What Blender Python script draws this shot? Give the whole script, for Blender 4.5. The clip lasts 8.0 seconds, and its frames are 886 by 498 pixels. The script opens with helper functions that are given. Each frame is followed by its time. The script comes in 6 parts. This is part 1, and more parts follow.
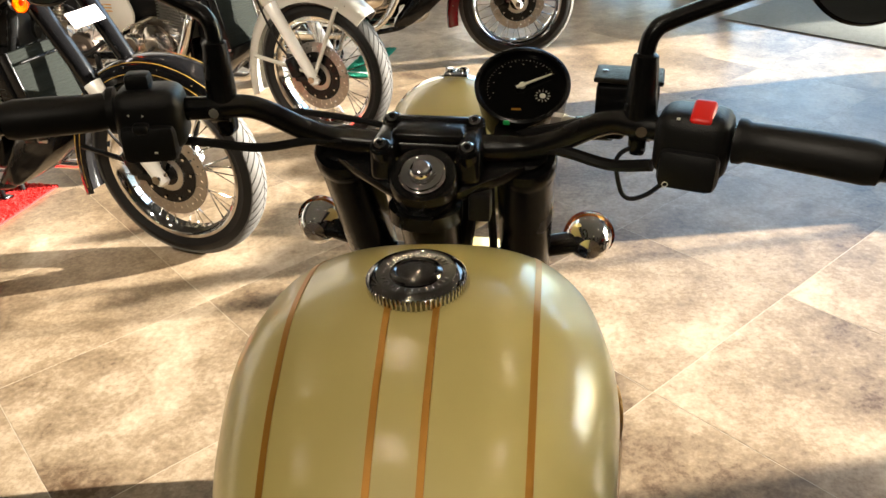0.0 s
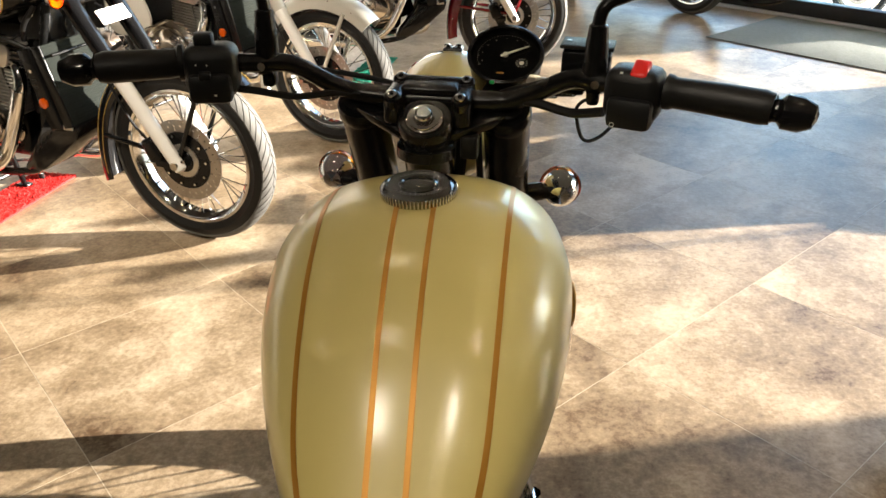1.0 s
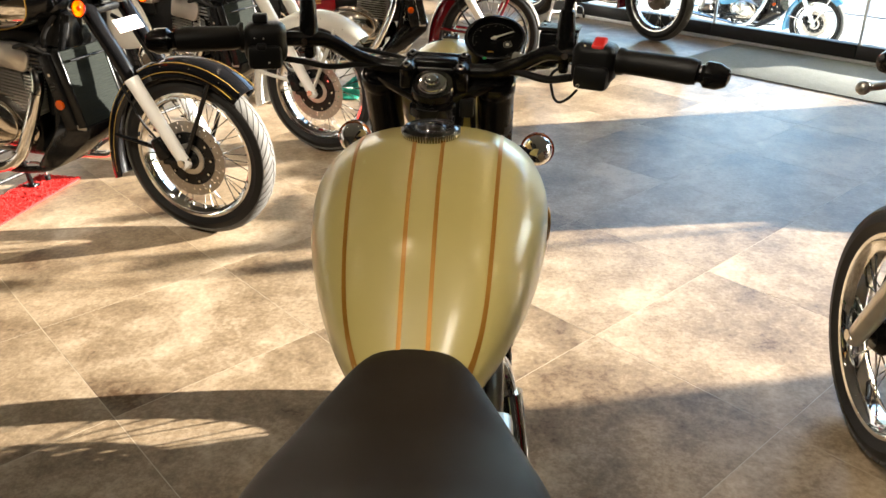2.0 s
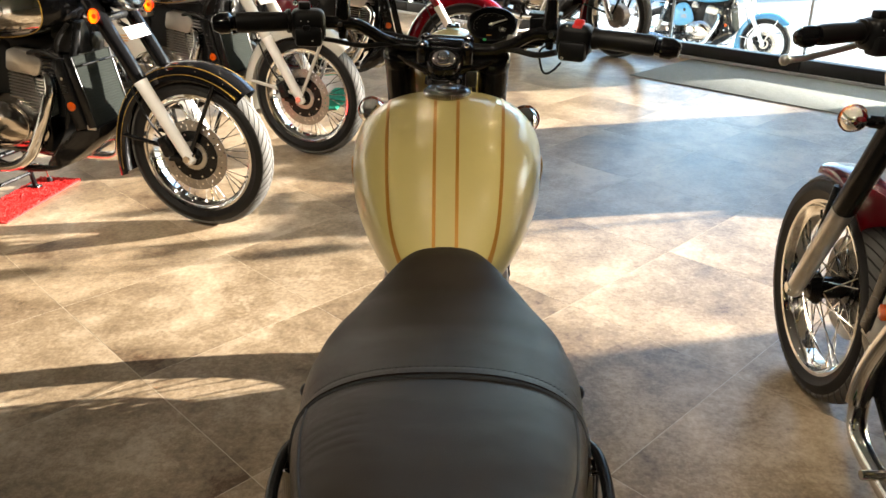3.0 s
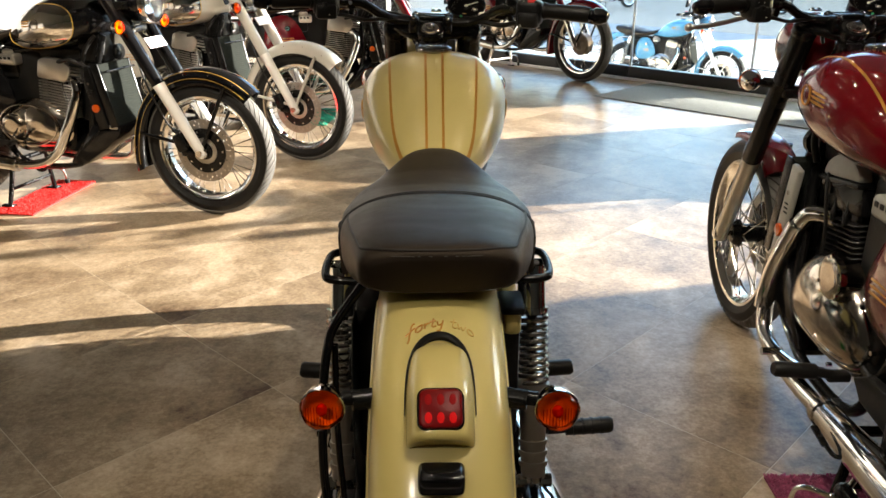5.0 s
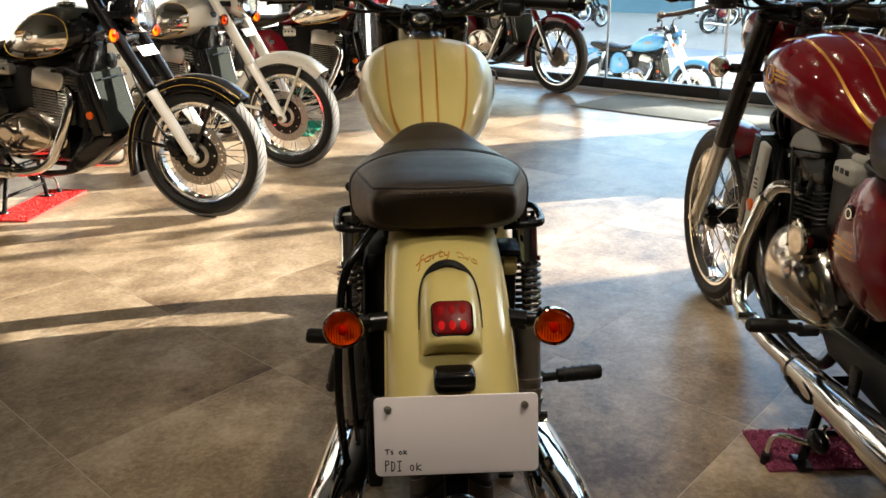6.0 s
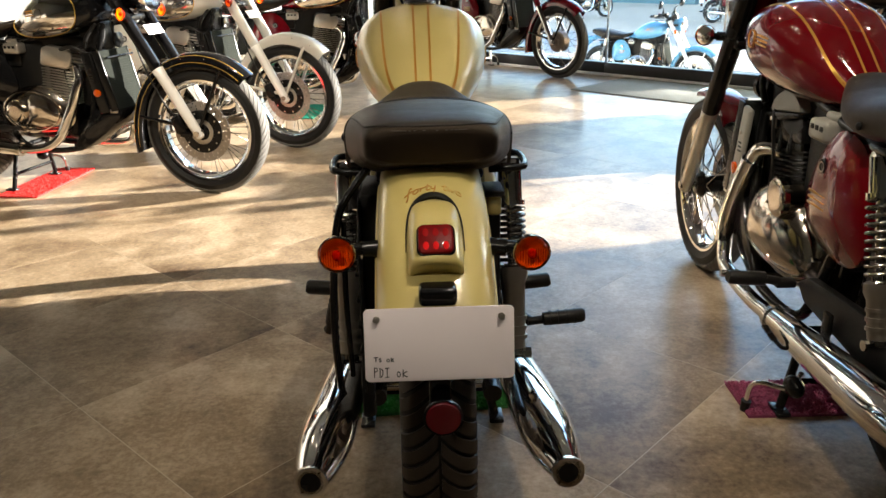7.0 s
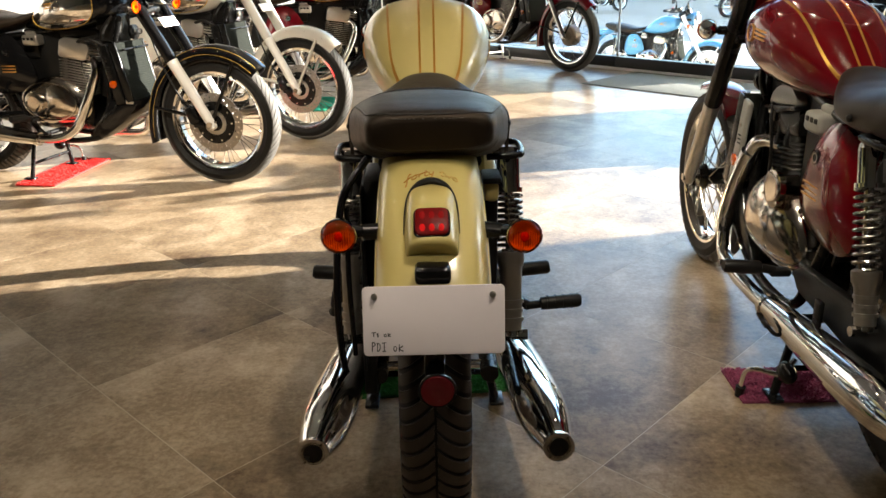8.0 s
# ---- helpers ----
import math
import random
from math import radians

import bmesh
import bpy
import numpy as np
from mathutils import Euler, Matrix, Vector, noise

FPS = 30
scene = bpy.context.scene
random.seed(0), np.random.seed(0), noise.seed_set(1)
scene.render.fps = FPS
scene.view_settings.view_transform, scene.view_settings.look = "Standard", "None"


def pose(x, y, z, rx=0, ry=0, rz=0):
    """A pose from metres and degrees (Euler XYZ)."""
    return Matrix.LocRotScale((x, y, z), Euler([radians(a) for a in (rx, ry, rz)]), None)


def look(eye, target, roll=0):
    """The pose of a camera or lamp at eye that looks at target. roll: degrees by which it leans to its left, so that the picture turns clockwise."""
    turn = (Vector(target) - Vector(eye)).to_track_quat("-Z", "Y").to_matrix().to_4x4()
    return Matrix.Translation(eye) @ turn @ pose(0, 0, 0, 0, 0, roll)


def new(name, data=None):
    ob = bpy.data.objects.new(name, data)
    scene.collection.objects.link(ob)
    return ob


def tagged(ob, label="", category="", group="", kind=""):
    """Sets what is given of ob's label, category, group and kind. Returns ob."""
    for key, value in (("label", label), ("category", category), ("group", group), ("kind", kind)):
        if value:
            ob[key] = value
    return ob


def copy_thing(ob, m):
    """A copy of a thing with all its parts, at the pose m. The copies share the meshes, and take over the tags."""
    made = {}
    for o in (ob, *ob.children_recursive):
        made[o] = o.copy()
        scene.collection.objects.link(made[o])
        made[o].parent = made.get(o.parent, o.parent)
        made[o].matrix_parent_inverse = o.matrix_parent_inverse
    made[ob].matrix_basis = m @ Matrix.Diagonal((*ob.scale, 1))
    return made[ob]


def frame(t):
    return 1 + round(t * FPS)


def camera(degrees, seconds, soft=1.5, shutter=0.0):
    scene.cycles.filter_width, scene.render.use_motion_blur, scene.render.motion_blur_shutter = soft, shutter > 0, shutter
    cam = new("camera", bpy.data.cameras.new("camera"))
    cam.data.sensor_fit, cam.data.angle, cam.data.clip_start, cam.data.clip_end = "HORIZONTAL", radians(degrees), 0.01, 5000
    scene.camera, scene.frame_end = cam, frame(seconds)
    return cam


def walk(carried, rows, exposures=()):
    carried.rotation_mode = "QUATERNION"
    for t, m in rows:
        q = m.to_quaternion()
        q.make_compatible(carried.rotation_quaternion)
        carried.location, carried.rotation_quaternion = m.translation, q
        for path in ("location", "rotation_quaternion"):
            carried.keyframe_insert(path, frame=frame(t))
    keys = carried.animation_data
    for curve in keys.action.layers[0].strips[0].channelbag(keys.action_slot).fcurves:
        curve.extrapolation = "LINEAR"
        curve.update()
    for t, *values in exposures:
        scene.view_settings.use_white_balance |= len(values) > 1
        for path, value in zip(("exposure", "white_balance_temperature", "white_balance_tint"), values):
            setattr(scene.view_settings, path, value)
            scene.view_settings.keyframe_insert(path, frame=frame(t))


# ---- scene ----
cam = camera(58.4, 8.0)
PATH = [
    (0, (0.084, 0.242, 1.308), (-0.113, 1.97, 0.319), -3.4),
    (0.5, (0.09, 0.153, 1.306), (-0.101, 1.892, 0.337), -2.9),
    (1, (0.103, 0.022, 1.312), (-0.081, 1.773, 0.364), -1.9),
    (1.5, (0.098, -0.129, 1.313), (-0.062, 1.639, 0.39), -1.0),
    (1.7, (0.095, -0.179, 1.312), (-0.05, 1.598, 0.405), -0.8),
    (2.8, (0.025, -0.525, 1.295), (-0.018, 1.292, 0.461), -0.2),
    (3, (0.014, -0.577, 1.293), (-0.015, 1.243, 0.465), -0.1),
    (3.5, (0.018, -0.709, 1.275), (-0.007, 1.118, 0.46), -0.0),
    (4, (0.03, -0.861, 1.254), (0.015, 0.972, 0.456), -0.1),
    (4.5, (0.018, -0.979, 1.235), (0.019, 0.869, 0.469), -0.2),
    (5.8, (-0.046, -1.192, 1.146), (0.027, 0.689, 0.469), -0.6),
    (6, (-0.049, -1.22, 1.134), (0.031, 0.662, 0.461), -0.8),
    (6.5, (-0.048, -1.284, 1.106), (0.037, 0.597, 0.434), -0.9),
    (7, (-0.027, -1.335, 1.078), (0.04, 0.541, 0.389), -1.0),
    (7.5, (-0.012, -1.375, 1.073), (0.032, 0.497, 0.371), -1.0),
    (8, (-0.004, -1.397, 1.081), (0.03, 0.475, 0.379), -0.9),
]
walk(cam, [(t, look(eye, target, roll)) for t, eye, target, roll in PATH], [(0.0, 3.33), (1.5, 3.31), (3.0, 3.34), (6.2, 3.34), (7.4, 3.45), (8.0, 3.45)])

# ---- light ----
SUN_FROM = Vector((1.0, 0.235, 0.0)).normalized()
SUN_UP = radians(12.6)
world = bpy.data.worlds.new("sky_world")
scene.world = world
world.use_nodes = True
wn = world.node_tree.nodes
sky = wn.new("ShaderNodeTexSky")
sky.sky_type, sky.sun_disc = "NISHITA", False
sky.sun_elevation = SUN_UP
sky.dust_density, sky.ozone_density, sky.air_density = 0.8, 2.0, 1.0
sky.sun_rotation = math.atan2(SUN_FROM.x, SUN_FROM.y)
wn["Background"].inputs["Strength"].default_value = 0.15
world.node_tree.links.new(sky.outputs[0], wn["Background"].inputs["Color"])
sun = new("sun", bpy.data.lights.new("sun", "SUN"))
sun.data.energy, sun.data.angle, sun.data.color = 3.9, radians(0.5), (1.0, 0.93, 0.83)
sun.matrix_world = look((0, 0, 0), tuple(-(SUN_FROM * math.cos(SUN_UP) + Vector((0, 0, math.sin(SUN_UP))))))
# ceiling spotlights on the bikes
HIGH = 4.3
AIMS = (((-0.95, -1.9, 3.02), (0.0, 0.45, 0.85), 10.0), ((0.62, -0.75, 3.02), (0.0, -0.15, 0.68), 10.5), ((-0.9, 0.2, 3.02), (-1.5, 2.9, 0.45), 52), ((-0.2, -0.5, 3.02), (1.0, 0.7, 0.55), 19))
SPOTS = []
for eye, target, watts in AIMS:
    k = (HIGH - 0.18 - target[2]) / (eye[2] - target[2])
    SPOTS.append((tuple(Vector(target).lerp(Vector(eye), k)), target, watts * k * k))
for eye, target, watts in SPOTS:
    spot = new("spot_light", bpy.data.lights.new("spot_light", "SPOT"))
    spot.data.energy, spot.data.spot_size, spot.data.spot_blend, spot.data.shadow_soft_size = watts, radians(28), 0.9, 0.10
    spot.data.color = (1.0, 0.88, 0.71)
    spot.matrix_world = look(eye, target)


# ---- materials ----
def material(name, color, rough=0.5, metal=0.0, coat=0.0, vary=0.12, scale=30.0, bump=0.0, bump_scale=300.0, trans=0.0, ior=1.45, emit=0.0, rough_vary=0.08, spec=0.5, coat_rough=0.06):
    m = bpy.data.materials.new(name)
    m.use_nodes = True
    t = m.node_tree
    b = t.nodes["Principled BSDF"]
    b.inputs["Metallic"].default_value = metal
    b.inputs["IOR"].default_value = ior
    b.inputs["Coat Weight"].default_value = coat
    b.inputs["Coat Roughness"].default_value = coat_rough
    b.inputs["Specular IOR Level"].default_value = spec
    b.inputs["Transmission Weight"].default_value = trans
    co = t.nodes.new("ShaderNodeTexCoord")
    n1 = t.nodes.new("ShaderNodeTexNoise")
    n1.inputs["Scale"].default_value, n1.inputs["Detail"].default_value = scale, 6
    t.links.new(co.outputs["Object"], n1.inputs["Vector"])
    mix = t.nodes.new("ShaderNodeMix")
    mix.data_type = "RGBA"
    lo = [c * (1 - vary) for c in color[:3]] + [1]
    hi = [min(1, c * (1 + vary)) for c in color[:3]] + [1]
    mix.inputs["A"].default_value, mix.inputs["B"].default_value = lo, hi
    t.links.new(n1.outputs["Fac"], mix.inputs["Factor"])
    out = mix.outputs["Result"]
    t.links.new(out, b.inputs["Base Color"])
    n2 = t.nodes.new("ShaderNodeTexNoise")
    n2.inputs["Scale"].default_value, n2.inputs["Detail"].default_value = scale * 0.37, 4
    t.links.new(co.outputs["Object"], n2.inputs["Vector"])
    mr = t.nodes.new("ShaderNodeMapRange")
    mr.inputs["To Min"].default_value, mr.inputs["To Max"].default_value = max(0.0, rough - rough_vary), min(1.0, rough + rough_vary)
    t.links.new(n2.outputs["Fac"], mr.inputs["Value"])
    t.links.new(mr.outputs["Result"], b.inputs["Roughness"])
    if bump > 0:
        n3 = t.nodes.new("ShaderNodeTexNoise")
        n3.inputs["Scale"].default_value, n3.inputs["Detail"].default_value = bump_scale, 3
        t.links.new(co.outputs["Object"], n3.inputs["Vector"])
        bp = t.nodes.new("ShaderNodeBump")
        bp.inputs["Strength"].default_value, bp.inputs["Distance"].default_value = bump, 0.002
        t.links.new(n3.outputs["Fac"], bp.inputs["Height"])
        t.links.new(bp.outputs["Normal"], b.inputs["Normal"])
    if emit:
        b.inputs["Emission Strength"].default_value = emit
        b.inputs["Emission Color"].default_value = list(color[:3]) + [1]
    return m


OLIVE = material("olive_paint", (0.61, 0.50, 0.178), 0.36, coat=0.75, coat_rough=0.17, vary=0.03, rough_vary=0.03)
CHROME = material("chrome", (0.75, 0.74, 0.72), 0.06, 1.0, vary=0.03, rough_vary=0.03)
DARKCHROME = material("dark_chrome", (0.20, 0.19, 0.175), 0.12, 1.0, vary=0.25, scale=120, rough_vary=0.08)
STEEL = material("polished_alloy", (0.62, 0.59, 0.55), 0.11, 1.0, vary=0.08, rough_vary=0.04)
SILVER = material("silver_paint", (0.80, 0.78, 0.74), 0.35, 0.1, vary=0.04)
SATINSTEEL = material("polished_alloy_cover", (0.68, 0.62, 0.55), 0.13, 1.0, vary=0.15, rough_vary=0.06, bump=0.10, bump_scale=45)
ALLOY = material("dull_cast_alloy", (0.56, 0.53, 0.48), 0.32, 0.9, vary=0.15, bump=0.15)
BLACK = material("gloss_black_paint", (0.005, 0.005, 0.0055), 0.14, coat=0.15, spec=0.3, vary=0.1, rough_vary=0.04)
SATIN = material("satin_black_metal", (0.005, 0.005, 0.005), 0.26, vary=0.2, bump=0.06, spec=0.32)
MATT = material("matt_black_plastic", (0.006, 0.006, 0.006), 0.42, vary=0.2, bump=0.25, bump_scale=900, spec=0.3)
RUBBER = material("black_rubber", (0.007, 0.0065, 0.006), 0.45, vary=0.3, bump=0.12, spec=0.28)
TYRE = material("tyre_rubber", (0.009, 0.0085, 0.008), 0.55, vary=0.3, scale=14, bump=0.2, spec=0.3)
TREAD = material("dusty_tyre_tread", (0.085, 0.08, 0.072), 0.75, vary=0.35, scale=18, bump=0.2)
LUGS = material("rear_tyre_tread", (0.030, 0.023, 0.018), 0.34, vary=0.5, scale=18, bump=0.2, spec=0.4)
LEATHER = material("black_leatherette", (0.0088, 0.0064, 0.0048), 0.45, vary=0.25, scale=60, bump=0.3, bump_scale=1100, spec=0.44)
LEATHER.node_tree.nodes["Principled BSDF"].inputs["Specular Tint"].default_value = (1.0, 0.80, 0.63, 1)
GOLD = material("gold_stripe", (0.50, 0.235, 0.035), 0.36, 0.45, vary=0.06)
PIPING = material("dark_grey_piping", (0.012, 0.010, 0.008), 0.6, vary=0.2, scale=200)
THREAD = material("grey_stitching", (0.085, 0.078, 0.068), 0.6, vary=0.3, scale=300)
GREYCAST = material("grey_cast_cover", (0.36, 0.35, 0.31), 0.45, 0.2, vary=0.15, bump=0.15)
COIL = material("coil_spring_steel", (0.40, 0.38, 0.35), 0.25, 1.0, vary=0.1)
SCRIPT = material("dark_gold_script", (0.46, 0.215, 0.025), 0.35, 0.1, vary=0.35, scale=60)
SCRIPT_PALE = material("worn_gold_script", (0.60, 0.41, 0.11), 0.35, 0.1, vary=0.35, scale=60)
GOLDLINE = material("yellow_gold_line", (0.55, 0.34, 0.06), 0.35, 0.2, vary=0.05)
AMBER = material("amber_plastic", (1.0, 0.11, 0.0015), 0.10, vary=0.3, scale=110, bump=0.15, bump_scale=240, coat=0.6, trans=0.42)
WHITECUP = material("silvered_bowl", (0.95, 0.93, 0.90), 0.35, 0.0, vary=0.25, scale=150)
REDLENS = material("red_lens", (0.17, 0.0014, 0.0024), 0.34, coat=0.08, vary=0.3, scale=60, bump=0.15, bump_scale=140, spec=0.12)
# one red plastic in two colours: lower cells painted lit, upper ones shaded
REDCELL = material("lit_red_lens_cell", (0.85, 0.006, 0.008), 0.5, vary=0.3, scale=90, spec=0.08)
DIMCELL = material("shaded_red_lens_cell", (0.30, 0.0025, 0.0035), 0.5, vary=0.3, scale=90, spec=0.08)
DARKRED = material("dark_red_reflector", (0.09, 0.0015, 0.006), 0.2, vary=0.2, bump=0.5, bump_scale=700)
REDSW = material("red_switch", (0.75, 0.02, 0.015), 0.35, vary=0.05)
MAROON = material("maroon_paint", (0.125, 0.0006, 0.004), 0.2, coat=1.0, coat_rough=0.03, spec=0.3, vary=0.05, rough_vary=0.03)
WHITEP = material("ivory_grey_paint", (0.56, 0.54, 0.48), 0.2, coat=0.6, vary=0.04)
BLUEP = material("light_blue_paint", (0.09, 0.30, 0.50), 0.18, coat=0.6, vary=0.05)
PLATE = material("white_plate_plastic", (0.90, 0.83, 0.86), 0.45, vary=0.03, scale=12)
SMOKED = material("smoked_polished_alloy", (0.54, 0.49, 0.43), 0.13, 1.0, vary=0.12, rough_vary=0.05)
DISC = material("drilled_disc_steel", (0.37, 0.335, 0.29), 0.34, 0.85, vary=0.15)
DRUM = material("brown_drum_hub", (0.16, 0.125, 0.10), 0.4, 0.6, vary=0.3, bump=0.2)
GLASSY = material("clear_lens", (0.9, 0.9, 0.9), 0.05, trans=1.0)
DIAL = material("black_dial", (0.003, 0.003, 0.003), 0.08, coat=0.15, spec=0.25, vary=0.1)
INK = material("black_ink", (0.02, 0.02, 0.025), 0.6)
CREAM = material("cream_marking", (0.75, 0.72, 0.62), 0.5)
DIMCREAM = material("faint_dial_marking", (0.26, 0.25, 0.21), 0.5)
GREEN = material("green_marking", (0.02, 0.5, 0.12), 0.4)
MIRROR = material("mirror_glass", (0.85, 0.85, 0.85), 0.02, 1.0, vary=0.01, rough_vary=0.01)
CORE = material("radiator_core_fin", (0.012, 0.014, 0.012), 0.75, vary=0.3, scale=200, spec=0.06)
LID = material("dimpled_black_lid", (0.02, 0.018, 0.015), 0.35, vary=0.5, scale=300, bump=1.0, bump_scale=420, spec=0.1)
RADIATOR = material("radiator_core", (0.016, 0.018, 0.016), 0.6, vary=0.9, scale=420, bump=0.5, bump_scale=700, spec=0.0)


def glass(name, tint, ior=1.35):
    """A thin pane: clear but for its tint, with a mirror sheen."""
    m = bpy.data.materials.new(name)
    m.use_nodes = True
    t = m.node_tree
    t.nodes.remove(t.nodes["Principled BSDF"])
    tr, gl, mx, fr = (t.nodes.new(k) for k in ("ShaderNodeBsdfTransparent", "ShaderNodeBsdfGlossy", "ShaderNodeMixShader", "ShaderNodeFresnel"))
    tr.inputs["Color"].default_value = (*tint, 1)
    gl.inputs["Roughness"].default_value = 0.02
    fr.inputs["IOR"].default_value = ior
    t.links.new(fr.outputs[0], mx.inputs[0])
    t.links.new(tr.outputs[0], mx.inputs[1])
    t.links.new(gl.outputs[0], mx.inputs[2])
    t.links.new(mx.outputs[0], t.nodes["Material Output"].inputs["Surface"])
    return m


AMBERGLASS = glass("amber_lens_plastic", (1.0, 0.27, 0.012), 1.35)
GLASS = glass("window_glass", (0.93, 0.96, 0.96))
# tint added to one window's panes so less, bluer sun reaches the floor
SUN_DIM_GLASS = glass("window_glass_tinted_to_dim_sun", (0.70, 0.75, 0.80))


# ---- mesh helpers ----
def bm_of(verts, faces):
    bm = bmesh.new()
    vs = [bm.verts.new(v) for v in verts]
    for f in faces:
        bm.faces.new([vs[i] for i in f])
    return bm


def join(*bms):
    out = bmesh.new()
    for b in bms:
        off = len(out.verts)
        b.verts.index_update()
        vs = [out.verts.new(v.co) for v in b.verts]
        for f in b.faces:
            nf = out.faces.new([vs[v.index] for v in f.verts])
            nf.material_index = f.material_index
        b.free()
    return out


def moved(bm, m):
    bm.transform(m)
    return bm


def loft(rings, caps=True, closed=False):
    n = len(rings[0])
    verts = [v for r in rings for v in r]
    faces = []
    k = len(rings)
    for i in range(k if closed else k - 1):
        a, b = i * n, ((i + 1) % k) * n
        for j in range(n):
            faces.append((a + j, a + (j + 1) % n, b + (j + 1) % n, b + j))
    if caps and not closed:
        faces.append(tuple(range(n - 1, -1, -1)))
        faces.append(tuple(range((k - 1) * n, k * n)))
    bm = bm_of(verts, faces)
    bmesh.ops.recalc_face_normals(bm, faces=bm.faces)
    return bm


def curve_pts(pts, k=6):
    """A smooth line through the points."""
    p = [Vector(q) for q in pts]
    p = [p[0] * 2 - p[1]] + p + [p[-1] * 2 - p[-2]]
    out = []
    for i in range(1, len(p) - 2):
        for j in range(k):
            t = j / k
            a, b, c, d = p[i - 1], p[i], p[i + 1], p[i + 2]
            out.append(0.5 * ((2 * b) + (c - a) * t + (2 * a - 5 * b + 4 * c - d) * t * t + (3 * b - a - 3 * c + d) * t ** 3))
    out.append(p[-2])
    return out


def tube(pts, r, n=10, caps=True, closed=False):
    pts = [Vector(p) for p in pts]
    k = len(pts)
    rs = list(r) if isinstance(r, (list, tuple)) else [r] * k
    rings, up = [], None
    for i in range(k):
        a = pts[(i - 1) % k] if (closed or i) else pts[0]
        b = pts[(i + 1) % k] if (closed or i < k - 1) else pts[-1]
        d = (b - a).normalized()
        if up is None:
            up = d.orthogonal().normalized()
        up = (up - d * up.dot(d)).normalized()
        side = d.cross(up)
        rings.append([pts[i] + (up * math.cos(q) + side * math.sin(q)) * rs[i] for q in [2 * math.pi * j / n for j in range(n)]])
    return loft(rings, caps, closed)


def bent(pts, r, n=10, k=6):
    return tube(curve_pts(pts, k), r, n)


def lathe(profile, n=32, axis="x", at=(0, 0, 0), caps=True):
    """profile: (along, radius) pairs, turned round the axis."""
    rings = []
    for a, r in profile:
        ring = []
        for j in range(n):
            q = 2 * math.pi * j / n
            c, s = r * math.cos(q), r * math.sin(q)
            v = {"x": (a, c, s), "y": (c, a, s), "z": (c, s, a)}[axis]
            ring.append(Vector(v) + Vector(at))
        rings.append(ring)
    return loft(rings, caps)


def ring_lathe(profile, n=48, axis="x", at=(0, 0, 0)):
    """A closed profile turned round the axis."""
    rings = []
    for j in range(n):
        q = 2 * math.pi * j / n
        ring = []
        for a, r in profile:
            c, s = r * math.cos(q), r * math.sin(q)
            v = {"x": (a, c, s), "y": (c, a, s), "z": (c, s, a)}[axis]
            ring.append(Vector(v) + Vector(at))
        rings.append(ring)
    return loft(rings, closed=True)


def rod(a, b, r, n=10, r2=None):
    return tube([a, b], [r, r if r2 is None else r2], n)


def rbox(c, s, bevel=0.004, seg=2, m=None):
    bm = bmesh.new()
    bmesh.ops.create_cube(bm, size=1)
    bm.transform(Matrix.Diagonal((*s, 1)))
    if bevel:
        bmesh.ops.bevel(bm, geom=list(bm.edges), offset=min(bevel, min(s) * 0.45), segments=seg, affect="EDGES", profile=0.5)
    if m is not None:
        bm.transform(m)
    bm.transform(Matrix.Translation(c))
    return bm


def ball(c, s, n=20, m=None):
    bm = bmesh.new()
    bmesh.ops.create_uvsphere(bm, u_segments=n, v_segments=n // 2, radius=1)
    bm.transform(Matrix.Diagonal((*s, 1)))
    if m is not None:
        bm.transform(m)
    bm.transform(Matrix.Translation(c))
    return bm


def slab(outline, thick, plane="xy", at=0.0, bevel=0.0):
    """A flat plate of the given outline. plane xy: z from at up; yz: x from at; xz: y from at."""
    def put(a, b, h):
        return {"xy": (a, b, h), "yz": (h, a, b), "xz": (a, h, b)}[plane]
    rings = [[put(a, b, at) for a, b in outline], [put(a, b, at + thick) for a, b in outline]]
    bm = loft(rings)
    if bevel:
        es = [e for e in bm.edges if len(e.link_faces) == 2 and e.calc_face_angle(0) > 0.6]
        bmesh.ops.bevel(bm, geom=es, offset=bevel, segments=2, affect="EDGES", profile=0.5)
    return bm


def rounded(w, h, r, n=5, cx=0.0, cy=0.0):
    out = []
    for sx, sy, q0 in ((1, 1, 0), (-1, 1, 90), (-1, -1, 180), (1, -1, 270)):
        for j in range(n + 1):
            q = radians(q0 + 90 * j / n)
            out.append((cx + sx * (w / 2 - r) + r * math.cos(q), cy + sy * (h / 2 - r) + r * math.sin(q)))
    return out


def arc_sweep(center, r, a0, a1, section, n=28, ease=None, swell=None):
    """A closed section of (x, dr) carried round an axle along x. Angles in degrees, 0 ahead, 90 up."""
    rings = []
    for i in range(n + 1):
        f = i / n
        a = radians(a0 + (a1 - a0) * f)
        k = ease(f) if ease else 1.0
        w = r + (swell(f) if swell else 0.0)
        rings.append([(x * k, center[0] + (w + d) * math.cos(a), center[1] + (w + d) * math.sin(a)) for x, d in section])
    return loft(rings)


MESHES = {}


def mesh_of(bm, mat, smooth=True, angle=38):
    me = bpy.data.meshes.new("part")
    bm.to_mesh(me)
    bm.free()
    for m in (mat if isinstance(mat, (list, tuple)) else [mat]):
        me.materials.append(m)
    if smooth:
        me.shade_smooth()
        me.set_sharp_from_angle(angle=radians(angle))
    return me


def part(name, bm, mat, parent, label="", m=None, smooth=True, angle=38):
    """Links a bmesh, or a mesh made before, as one mesh object under a thing or a part."""
    me = bm if isinstance(bm, bpy.types.Mesh) else mesh_of(bm, mat, smooth, angle)
    me.name = name
    ob = new(name, me)
    ob.parent = parent
    if m is not None:
        ob.matrix_basis = m
    if label:
        ob["label"] = label
    return ob


